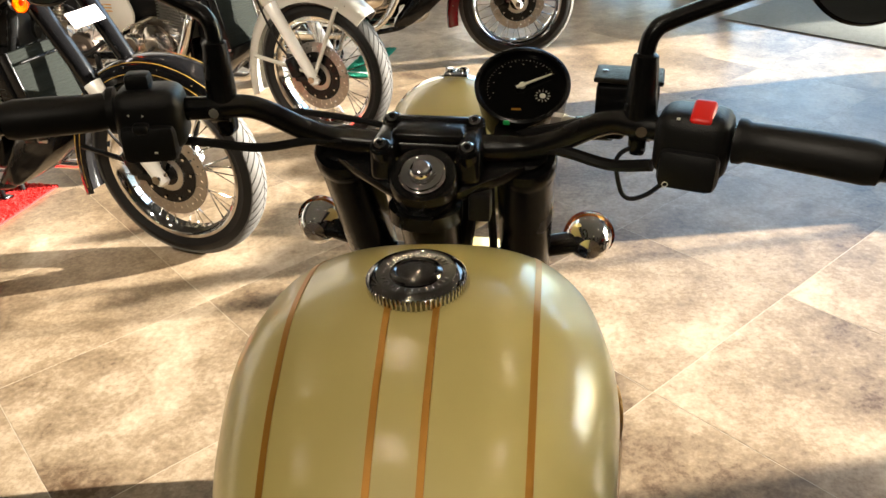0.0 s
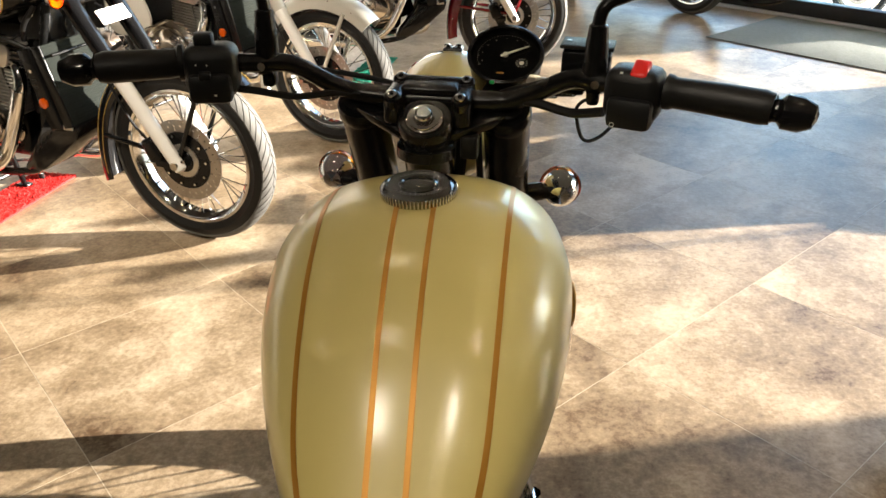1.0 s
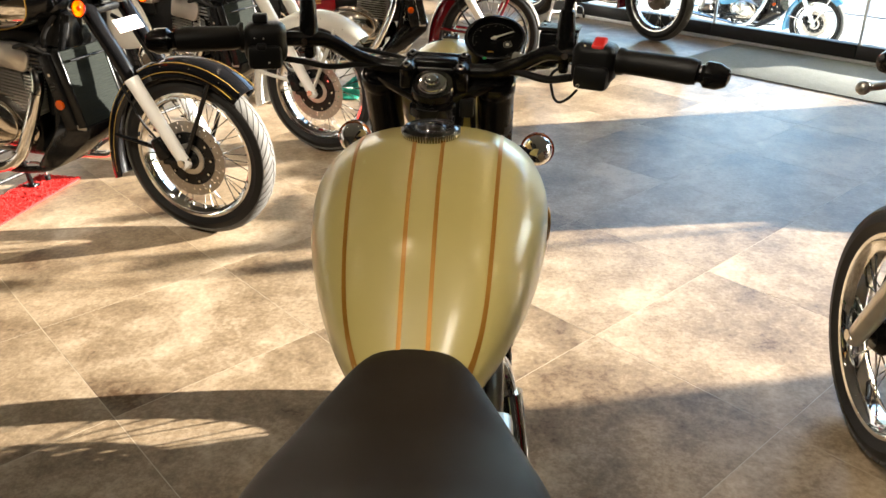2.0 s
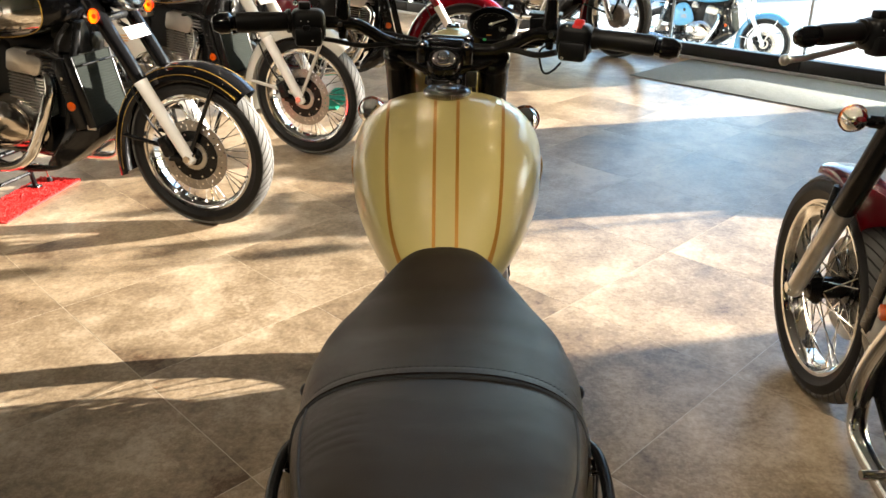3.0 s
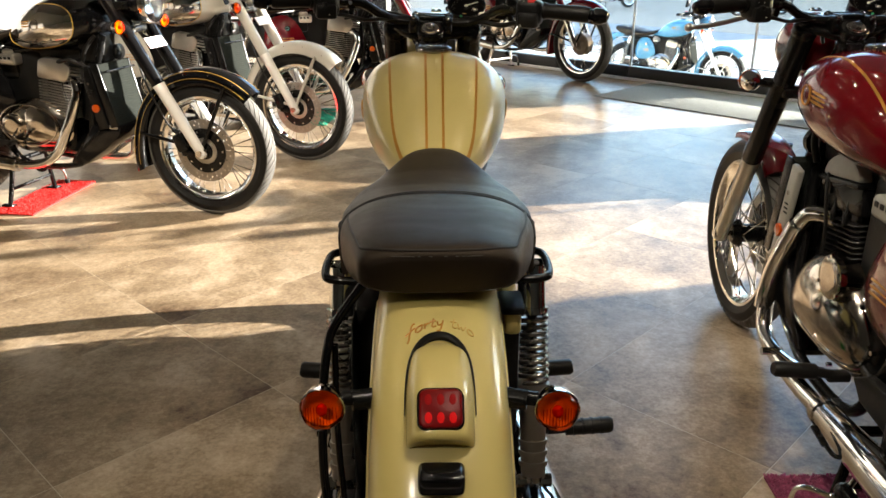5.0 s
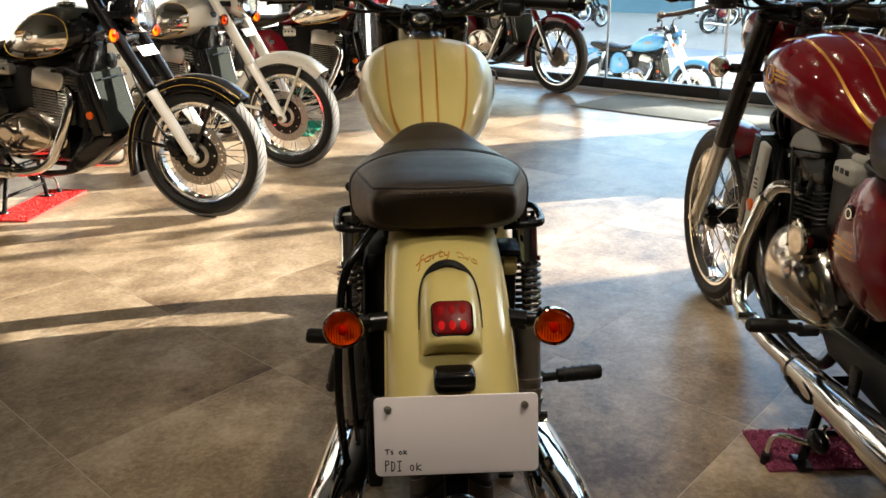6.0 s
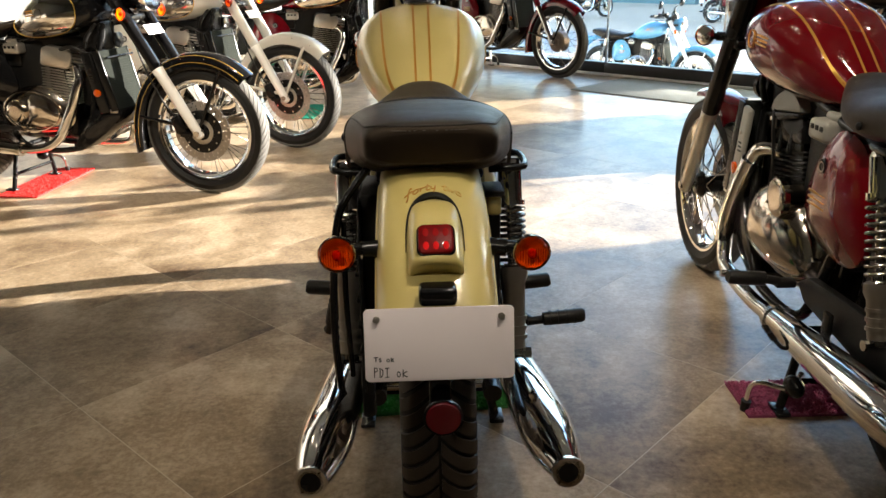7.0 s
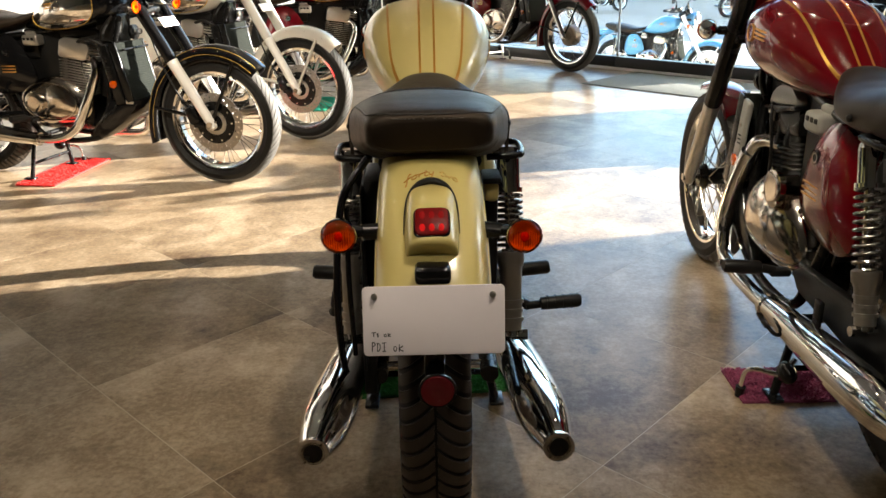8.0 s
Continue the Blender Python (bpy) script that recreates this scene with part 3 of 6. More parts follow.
def seat_body():
    ys = [-0.144, -0.1432, -0.1425, -0.1415, -0.140, -0.138, -0.136, -0.132, -0.126, -0.118] + [-0.110 + 0.24 * i / 96 for i in range(97)] + [0.138 + 0.354 * i / 40 for i in range(41)]
    rings = []
    for y in ys:
        mid = seat_b(y) + (seat_t(y) - seat_b(y)) * 0.45
        ring = []
        for j in range(88):
            q = 2 * math.pi * j / 88
            c, s = math.cos(q), math.sin(q)
            ex = seat_n(y) if s > 0 else 4.0
            taper = 1.0 if s > 0 else 1 - (0.14 if y < 0 else 0.14 + 0.10 * min(1.0, y / 0.1)) * abs(s) ** 1.6
            x = taper * seat_w(y) * math.copysign(abs(c) ** (2 / ex), c)
            z = mid + ((seat_t(y) if s > 0 else seat_b(y)) - mid) * abs(s) ** (2 / ex)
            crease = 0.0012 * noise.noise(Vector((x * 9, y * 14, z * 9))) + 0.0003 * noise.noise(Vector((x * 40, y * 50, z * 30)))
            under = max(0.0, min(1.0, (-0.085 - y) / 0.04)) * max(0.0, seat_t(y) - 0.012 - z) * 0.26
            ring.append((x * (1 + crease * 4), y + under, z + crease - seat_fold(x, y)))
        rings.append(ring)
    return loft(rings)


def on_seat(yfun, q0, q1, r, lift, n=40):
    pts = []
    for i in range(n + 1):
        q = q0 + (q1 - q0) * i / n
        p = seat_point(yfun(q), q)
        pts.append(p + Vector((0.0, 0.0, lift)) + Vector((math.copysign(lift * abs(q) ** 3, q), 0, 0)))
    return tube(pts, r, 8)


def spring(a, b, r, wire, turns):
    a, b = Vector(a), Vector(b)
    d = (b - a).normalized()
    u = d.orthogonal().normalized()
    v = d.cross(u)
    k = turns * 14
    return tube([a + (b - a) * (i / k) + (u * math.cos(2 * math.pi * i / 14) + v * math.sin(2 * math.pi * i / 14)) * r for i in range(k + 1)], wire, 7)


def tyre_mesh(R, W, rim_r, coarse):
    key = ("tyre", R, W, rim_r, coarse)
    if key in MESHES:
        return MESHES[key]
    ch = (R - rim_r) * 0.56
    base = R - 0.0055

    def surf(a, f, lift):
        r = base + lift - ch * (1 - math.cos(f))
        return Vector(((W / 2 + lift * 0.4) * math.sin(f), r * math.cos(a), r * math.sin(a)))
    prof = [(W / 2 * math.sin(f), base - ch * (1 - math.cos(f))) for f in [radians(-90 + 180 * i / 18) for i in range(19)]]
    prof += [(0.47 * W, rim_r + 0.022), (0.36 * W, rim_r + 0.004), (0.33 * W, rim_r - 0.006), (-0.33 * W, rim_r - 0.006), (-0.36 * W, rim_r + 0.004), (-0.47 * W, rim_r + 0.022)]
    bm = ring_lathe(prof, 72)
    verts, faces = [], []
    count = 64 if coarse else 52
    step = 2 * math.pi / count
    for i in range(count):
        for side in (1, -1):
            a0 = step * (i + (0.5 if side > 0 else 0))
            rows = []
            for j in range(7):
                v = 0.03 + 0.97 * j / 6
                f = radians(72 if coarse else 56) * v * side
                sweep = step * (-3.0 * v + 1.6 * v * v if coarse else 1.9 * v)
                wide = step * (0.74 if coarse else 0.88) * (1 - 0.08 * v)
                rows.append((a0 - sweep, wide, f))
            b0 = len(verts)
            for a, wide, f in rows:
                verts += [surf(a, f, -0.002), surf(a, f, 0.0055), surf(a + wide, f, 0.0055), surf(a + wide, f, -0.002)]
            for j in range(6):
                u, v = b0 + 4 * j, b0 + 4 * j + 4
                for k in range(3):
                    faces.append((u + k, u + k + 1, v + k + 1, v + k))
            faces.append((b0 + 3, b0 + 2, b0 + 1, b0))
            e = b0 + 24
            faces.append((e, e + 1, e + 2, e + 3))
    tread = bm_of(verts, faces)
    bmesh.ops.recalc_face_normals(tread, faces=tread.faces)
    MESHES[key] = (mesh_of(bm, TYRE, angle=30), mesh_of(tread, LUGS if coarse else TREAD, angle=30))
    return MESHES[key]


def disc_mesh():
    """A drilled disc: three rows of holes cut as octagons into a ring of square cells."""
    if "disc" in MESHES:
        return MESHES["disc"]
    n, rows, verts, faces = 60, (0.1065, 0.1205, 0.1345), [], []
    edges = (0.0985, 0.1135, 0.1275, 0.1420)
    hole = 0.0046

    def at(x, r, q):
        verts.append((x, r * math.cos(q), r * math.sin(q)))
        return len(verts) - 1
    for x in (-0.002, 0.002):
        for i, rc in enumerate(rows):
            for j in range(n):
                q0, q1 = 2 * math.pi * j / n, 2 * math.pi * (j + 1) / n
                qc = (q0 + q1) / 2
                cell = [at(x, edges[i], q0), at(x, edges[i], qc), at(x, edges[i], q1), at(x, rc, q1), at(x, edges[i + 1], q1), at(x, edges[i + 1], qc), at(x, edges[i + 1], q0), at(x, rc, q0)]
                if j % 4 != (0, 2, 1)[i] and not (i == 1 and j % 4 == 0):
                    faces.append(cell if x > 0 else cell[::-1])
                    continue
                ring = []
                for v in cell:
                    p = Vector(verts[v]) - Vector((x, rc * math.cos(qc), rc * math.sin(qc)))
                    p = p.normalized() * hole + Vector((x, rc * math.cos(qc), rc * math.sin(qc)))
                    verts.append(tuple(p))
                    ring.append(len(verts) - 1)
                for k in range(8):
                    f = (cell[k], cell[(k + 1) % 8], ring[(k + 1) % 8], ring[k])
                    faces.append(f if x > 0 else f[::-1])
    for r in (edges[0], edges[-1]):
        band = [(at(-0.002, r, 2 * math.pi * j / n), at(0.002, r, 2 * math.pi * j / n)) for j in range(n)]
        for j in range(n):
            faces.append((band[j][0], band[(j + 1) % n][0], band[(j + 1) % n][1], band[j][1]))
    bm = bm_of(verts, faces)
    bmesh.ops.remove_doubles(bm, verts=bm.verts, dist=1e-5)
    MESHES["disc"] = mesh_of(bm, DISC, angle=30)
    return MESHES["disc"]


def wheel(bike, name, axle, R, W, rim_r, m=None, disc=0, drum=False, coarse=False, rim_mat=None):
    at = (0, axle[0], axle[1])
    here = Matrix.Translation(at)
    base = here if m is None else m @ here
    hub = lathe([(-0.062, 0.012), (-0.06, 0.03), (-0.04, 0.046), (-0.034, 0.046), (-0.03, 0.03), (0.03, 0.03), (0.034, 0.046), (0.04, 0.046), (0.06, 0.03), (0.062, 0.012)], 28)
    if drum:
        hub = join(hub, lathe([(-0.05, 0.02), (-0.05, 0.075), (-0.035, 0.088), (0.03, 0.088), (0.042, 0.075), (0.046, 0.02)], 36))
    w = part(name, hub, DRUM if drum else SATIN, bike, m=base)
    carcass, lugs = tyre_mesh(R, W, rim_r, coarse)
    part("tyre", carcass, None, w)
    part("tread", lugs, None, w)["kind"] = "stuff"
    key = ("rim", rim_r, W, (rim_mat or CHROME).name)
    if key not in MESHES:
        h = W * 0.36
        prof = [(-h, rim_r + 0.006), (-h - 0.004, rim_r + 0.003), (-h - 0.002, rim_r - 0.006), (-h * 0.72, rim_r - 0.012), (-h * 0.45, rim_r - 0.024), (h * 0.45, rim_r - 0.024), (h * 0.72, rim_r - 0.012), (h + 0.002, rim_r - 0.006), (h + 0.004, rim_r + 0.003), (h, rim_r + 0.006)]
        MESHES[key] = mesh_of(ring_lathe(prof, 72), rim_mat or CHROME)
    part("rim", MESHES[key], None, w)
    key = ("spoke", rim_r, drum)
    if key not in MESHES:
        hr = 0.084 if drum else 0.043
        out = []
        for side in (1, -1):
            for turn in (1, -1):
                a, b = radians(24 * turn), 0.0
                p = Vector((0.036 * side, hr * math.cos(a), hr * math.sin(a)))
                e = rim_r - 0.022
                q = Vector((0.008 * side, e, 0.0))
                nip = p + (q - p) * 0.93
                out.append(mesh_of(join(rod(p, q, 0.0020, 6), rod(nip, q, 0.0036, 6)), CHROME))
        MESHES[key] = out
    for i in range(36):
        part("spoke", MESHES[key][i % 4], None, w, m=Matrix.Rotation(2 * math.pi * (i + 0.5) / 36, 4, "X"))
    if disc:
        part("brake_disc", disc_mesh(), None, w, "drilled brake disc with brown sheen", m=Matrix.Translation((0.052 * disc, 0, 0)))
        ring = ring_lathe([(0.046 * disc, 0.050), (0.046 * disc, 0.101), (0.056 * disc, 0.101), (0.056 * disc, 0.050)], 40)
        part("disc_carrier", ring, SATIN, w)
        teeth = [(r * math.cos(math.pi * k / 40), r * math.sin(math.pi * k / 40)) for k in range(80) for r in ((0.060 if k % 2 else 0.055),)]
        part("sensor_ring", slab(teeth, 0.003, "yz", 0.0565 if disc > 0 else -0.0595), ALLOY, w, "toothed pale sensor ring")
        part("hub_cap", lathe([(0.059 * disc, 0.040), (0.064 * disc, 0.036), (0.066 * disc, 0.012)], 24), SATIN, w)
        for i in range(10):
            q = 2 * math.pi * i / 10
            part("disc_bolt", mesh_cached("bolt", lambda: rod((0.0, 0, 0), (0.006, 0, 0), 0.005, 6), CHROME), None, w, m=Matrix.Translation((0.055 * disc, 0.088 * math.cos(q), 0.088 * math.sin(q))) @ Matrix.Rotation(0 if disc > 0 else math.pi, 4, "Z"))
    part("axle", rod((-0.115, 0, 0), (0.115, 0, 0), 0.009, 10), STEEL, w)
    return w


def mesh_cached(key, make, mat):
    if key not in MESHES:
        MESHES[key] = mesh_of(make(), mat)
    return MESHES[key]


def fender_section(w, depth, t=0.004, n=14, lip=0.0):
    """A rounded cross-section, thickness t: (x, dr) pairs."""
    out, inn = [], []
    for i in range(n + 1):
        q = math.pi * i / n
        c, s = math.cos(q), math.sin(q)
        out.append((w * math.copysign(abs(c) ** 0.72, c), depth * (abs(s) ** 0.72) - depth))
        inn.append(((w - t) * math.copysign(abs(c) ** 0.72, c), (depth - t) * (abs(s) ** 0.72) - depth))
    return out + inn[::-1]


def indicator(bike, at, stalk_to, facing, m=None):
    """A round turn signal: chrome cup, amber lens; facing 1 ahead, -1 astern."""
    x, y, z = at
    f = facing
    cup = part("indicator", lathe([(y - 0.026 * f, 0.002), (y - 0.024 * f, 0.013), (y - 0.016 * f, 0.020), (y - 0.004 * f, 0.0255), (y + 0.008 * f, 0.0280), (y + 0.012 * f, 0.0284), (y + 0.013 * f, 0.0272), (y + 0.010 * f, 0.0262)], 32, "y", (x, 0, z), caps=False), CHROME, bike, "chrome turn signal with amber lens", m=m)
    wide = 1.16 if f > 0 else 1.0
    part("lens", lathe([(y + 0.010 * f, 0.0264 * wide), (y + 0.018 * f, 0.0258 * wide), (y + 0.024 * f, 0.0228 * wide), (y + 0.028 * f, 0.017), (y + 0.0305 * f, 0.008), (y + 0.031 * f, 0.001)], 32, "y", (x, 0, z), caps=False), AMBERGLASS, cup, "ribbed amber lens")
    part("reflector", lathe([(y + 0.0098 * f, 0.0258), (y + 0.004 * f, 0.0215), (y - 0.002 * f, 0.015), (y - 0.006 * f, 0.006), (y - 0.0065 * f, 0.001)], 14, "y", (x, 0, z), caps=False), WHITECUP, cup)
    part("bulb", ball((x, y + 0.014 * f, z), (0.0075, 0.007, 0.0085), 12), AMBER, cup)
    for k in range(-5, 6):
        h = 0.0225 * math.sqrt(1 - (k / 6.2) ** 2)
        part("lens_rib", rod((x + 0.0037 * k, y + (0.0288 - 0.00028 * k * k) * f, z - h * 0.60), (x + 0.0037 * k, y + (0.0288 - 0.00028 * k * k) * f, z + h * 0.60), 0.0004, 6), AMBER, cup)
    part("stalk", join(rod(Vector((x, y - 0.012 * f, z)).lerp(Vector(stalk_to), 0.30), stalk_to, 0.0095, 12), rod(Vector((x, y, z)).lerp(Vector(stalk_to), 0.5), Vector((x, y, z)).lerp(Vector(stalk_to), 1.0), 0.0135, 14)), SATIN, cup)
    return cup


def side_plate(side, yc, zc, a, b, x0, bulge, tilt=0.0, n=40, rings=9, dome=False):
    """A bulged oval cover on a flank, closed at the back."""
    verts, faces = [], []
    for i in range(rings + 1):
        p = 1 - i / rings
        for j in range(n):
            q = 2 * math.pi * j / n
            c, s = math.cos(q), math.sin(q)
            u = a * p * math.copysign(abs(c) ** 0.75, c)
            v = b * p * math.copysign(abs(s) ** 0.75, s)
            u *= 1 - 0.28 * (v / b)
            y = yc + u * math.cos(tilt) - v * math.sin(tilt)
            z = zc + u * math.sin(tilt) + v * math.cos(tilt)
            verts.append((side * (x0 + bulge * ((1 - p * p) ** 0.6 if dome else 1 - p ** 2.6)), y, z))
    for i in range(rings):
        for j in range(n):
            u, v = i * n, (i + 1) * n
            faces.append((u + j, u + (j + 1) % n, v + (j + 1) % n, v + j))
    bm = bm_of(verts, faces)
    back = [bm.verts.new((side * (x0 - 0.012), p[1], p[2])) for p in verts[:n]]
    bm.verts.ensure_lookup_table()
    for j in range(n):
        bm.faces.new((bm.verts[j], bm.verts[(j + 1) % n], back[(j + 1) % n], back[j]))
    bmesh.ops.remove_doubles(bm, verts=bm.verts, dist=1e-6)
    bmesh.ops.recalc_face_normals(bm, faces=bm.faces)
    return bm


def engine(bike, s):
    case = rbox((0, 0.56, 0.355), (0.17, 0.36, 0.20), 0.05, 4)
    eng = part("engine", case, SATIN, bike, "black engine block with polished covers")
    covers = s.get("covers", STEEL)
    part("crankcase_cover", side_plate(1, 0.535, 0.402, 0.178, 0.113, 0.085, 0.052, 0.08), covers, eng, "polished alloy engine cover")
    part("crankcase_cover", side_plate(-1, 0.622, 0.402, 0.172, 0.118, 0.080, 0.080, 0.05, 40, 14, True), covers, eng, "polished alloy engine cover")
    part("cover_boss", side_plate(1, 0.585, 0.405, 0.092, 0.082, 0.128, 0.020, 0.1), covers, eng)
    part("cover_rim", tube([(0.136, 0.535 + 0.150 * math.cos(q), 0.402 + 0.094 * math.sin(q)) for q in [2 * math.pi * i / 40 for i in range(40)]], 0.0035, 6, closed=True), covers, eng)
    part("engine_backing", rbox((0, 0.50, 0.60), (0.12, 0.22, 0.26), 0.02), MATT, eng)
    part("frame_backing", rbox((0, 0.80, 0.55), (0.10, 0.09, 0.27), 0.02), MATT, eng)
    for side, y, z, r in ((1, 0.455, 0.40, 0.050), (-1, 0.550, 0.505, 0.050)):
        cap = part("round_cover", lathe([(side * 0.09, r * 0.7), (side * 0.128, r * 0.75), (side * 0.134, r), (side * 0.148, r), (side * 0.152, r * 0.9), (side * 0.1535, r * 0.55), (side * 0.152, 0.002)], 28, "x", (0, y, z)), covers, eng)
        for k in range(3):
            q = radians(90 + 120 * k)
            part("cover_screw", rod((side * 0.148, y + r * 1.02 * math.cos(q), z + r * 1.02 * math.sin(q)), (side * 0.154, y + r * 1.02 * math.cos(q), z + r * 1.02 * math.sin(q)), 0.004, 8), CHROME, cap)
    for k in range(7):
        q = radians(20 + 51 * k)
        for side in (1, -1):
            part("case_screw", rod((side * 0.088, 0.57 + 0.15 * math.cos(q), 0.372 + 0.105 * math.sin(q)), (side * 0.100, 0.57 + 0.15 * math.cos(q), 0.372 + 0.105 * math.sin(q)), 0.0055, 8), CHROME, eng)
    tilt = Matrix.Translation((0, 0.672, 0.445)) @ Matrix.Rotation(radians(-8), 4, "X")
    narrow = s.get("half_head", False)
    wide = 0.15 if narrow else 0.19
    part("cylinder", moved(rbox((0, 0, 0.08), (wide - 0.04, 0.15 if not narrow else 0.11, 0.2), 0.02, 2), tilt), SATIN, eng, "finned engine cylinder")
    fin = mesh_cached(("fin", narrow, s.get("fins", SATIN).name), lambda: rbox((0, 0, 0), (wide, 0.19 if not narrow else 0.14, 0.0042), 0.002, 1), s.get("fins", SATIN))
    for i in range(12):
        part("fin", fin, None, eng, m=tilt @ Matrix.Translation((0, 0, 0.004 + 0.0128 * i)))
    if narrow:
        hd = part("cylinder_head", moved(rbox((0, 0.0, 0.20), (0.15, 0.17, 0.07), 0.012, 2), tilt), SATIN, eng, "black engine head")
        dome = [(-0.085 * math.cos(radians(180 * i / 16)), 0.245 + 0.055 * math.sin(radians(180 * i / 16))) for i in range(17)][::-1]
        part("head_dome", moved(slab(dome, 0.17, "yz", -0.085, 0.008), tilt), s.get("head", ALLOY), hd, "pale half-round head cover")
        part("head_base", moved(rbox((0, 0.0, 0.238), (0.185, 0.19, 0.012), 0.004), tilt), SATIN, hd)
        for dy in (-0.03, 0.03):
            part("spark_cap", moved(tube([(-0.078, dy, 0.14), (-0.078, dy, 0.16), (-0.076, dy, 0.165), (-0.07, dy, 0.20)], [0.007, 0.007, 0.005, 0.005], 10), tilt), SATIN, hd)
    else:
        hd = part("cylinder_head", moved(rbox((0, 0.015, 0.205), (0.17, 0.215, 0.095), 0.03, 4), tilt), s.get("fins", SATIN), eng, "rounded engine head")
        for k in range(5):
            part("head_fin", moved(rbox((0, 0.075, 0.175 + 0.016 * k), (0.195, 0.12 - 0.012 * abs(k - 1.5), 0.0045), 0.002, 1), tilt), SATIN, hd)
        for side in (1, -1):
            o = [(-0.095, -0.035), (-0.085, -0.047), (0.045, -0.047), (0.062, -0.030), (0.078, 0.012), (0.070, 0.036), (0.045, 0.050), (-0.055, 0.050), (-0.085, 0.035)]
            part("head_plate", moved(slab([(p, q + 0.205) for p, q in o], 0.026, "yz", 0.080 if side > 0 else -0.106, 0.009), tilt), s.get("head", ALLOY), hd, "dull grey rounded head cover")
    for side in (1, -1):
        tb = part("throttle_body", join(rbox((side * 0.085, 0.465, 0.690), (0.06, 0.085, 0.05), 0.012, 3), rbox((side * 0.07, 0.455, 0.722), (0.04, 0.06, 0.022), 0.01, 2)), s.get("throttle", ALLOY), eng)
        for k in range(3):
            part("slot", rbox((side * 0.1155, 0.440 + 0.022 * k, 0.697), (0.003, 0.014, 0.012), 0.001, 1), MATT, tb)
        part("intake_pipe", rod((side * 0.03, 0.45, 0.675), (side * 0.03, 0.60, 0.645), 0.024, 14), RUBBER, eng)
    part("spark_cable", bent([(-0.05, 0.62, 0.69), (-0.09, 0.66, 0.685), (-0.09, 0.72, 0.67), (-0.05, 0.76, 0.70)], 0.004, 8), RUBBER, eng)
    part("gear_lever", join(bent([(-0.15, 0.50, 0.30), (-0.17, 0.58, 0.27), (-0.17, 0.68, 0.25)], 0.006, 8), rod((-0.165, 0.68, 0.25), (-0.215, 0.68, 0.25), 0.010, 10)), CHROME, eng)
    for side in (1, -1):
        part("wiring", bent([(side * 0.06, 0.80, 0.70), (side * 0.095, 0.74, 0.66), (side * 0.09, 0.72, 0.55), (side * 0.08, 0.74, 0.46)], 0.0045, 8), RUBBER, eng)
        part("bracket", rbox((side * 0.075, 0.775, 0.66), (0.012, 0.05, 0.05), 0.004), SATIN, eng)
        part("bracket_bolt", rod((side * 0.08, 0.775, 0.66), (side * 0.088, 0.775, 0.66), 0.007, 8), CHROME, eng)
    return eng


def exhaust(bike, side, s):
    x = side
    if side < 0:
        line = [(0.055, 0.735, 0.575), (0.080, 0.785, 0.574), (0.098, 0.818, 0.550), (0.112, 0.858, 0.46), (0.122, 0.892, 0.35), (0.130, 0.888, 0.262), (0.136, 0.850, 0.211), (0.144, 0.73, 0.199), (0.153, 0.58, 0.205), (0.157, 0.43, 0.222)]
    else:
        line = [(0.055, 0.735, 0.600), (0.088, 0.785, 0.596), (0.108, 0.800, 0.545), (0.122, 0.772, 0.46), (0.131, 0.736, 0.385), (0.137, 0.676, 0.290), (0.142, 0.605, 0.238), (0.150, 0.52, 0.220), (0.157, 0.43, 0.222)]
    pts = curve_pts([(p * x, q, r) for p, q, r in line], 8)
    ex = part("exhaust", tube(pts, 0.021, 14), CHROME, bike, "chrome exhaust pipe and silencer")
    a, b = Vector((0.157 * x, 0.46, 0.219)), Vector((0.204 * x, -0.285, 0.308))
    fr = [(0.0, 0.024), (0.015, 0.030), (0.03, 0.030), (0.20, 0.0365), (0.42, 0.0430), (0.62, 0.0472), (0.76, 0.0482), (0.85, 0.0445), (0.93, 0.0345), (0.985, 0.0245), (0.99, 0.0262), (1.0, 0.0262), (1.0, 0.0205), (0.97, 0.0195)]
    bulge = spline([f for f, r in fr[2:10]], [r for f, r in fr[2:10]])
    fine = fr[:2] + [(0.03 + 0.955 * i / 40, bulge(0.03 + 0.955 * i / 40)) for i in range(41)] + fr[10:]
    part("silencer", tube([a.lerp(b, f) for f, r in fine], [r for f, r in fine], 32, caps=True), CHROME, ex, "tapered chrome silencer")
    part("pipe_clamp", tube([a.lerp(b, 0.0), a.lerp(b, 0.03)], 0.034, 16), STEEL, ex)
    part("outlet", tube([a.lerp(b, 0.97), a.lerp(b, 1.0008)], [0.0160, 0.0165], 16), SATIN, ex)
    shield = tube([p + Vector((0.006 * x, 0, 0)) for p in pts[18:40]], 0.0235, 12)
    part("heat_shield", shield, CHROME, ex)
    part("bracket", rbox((0.15 * x, 0.22, 0.29), (0.012, 0.03, 0.10), 0.004), SATIN, ex)
    return ex


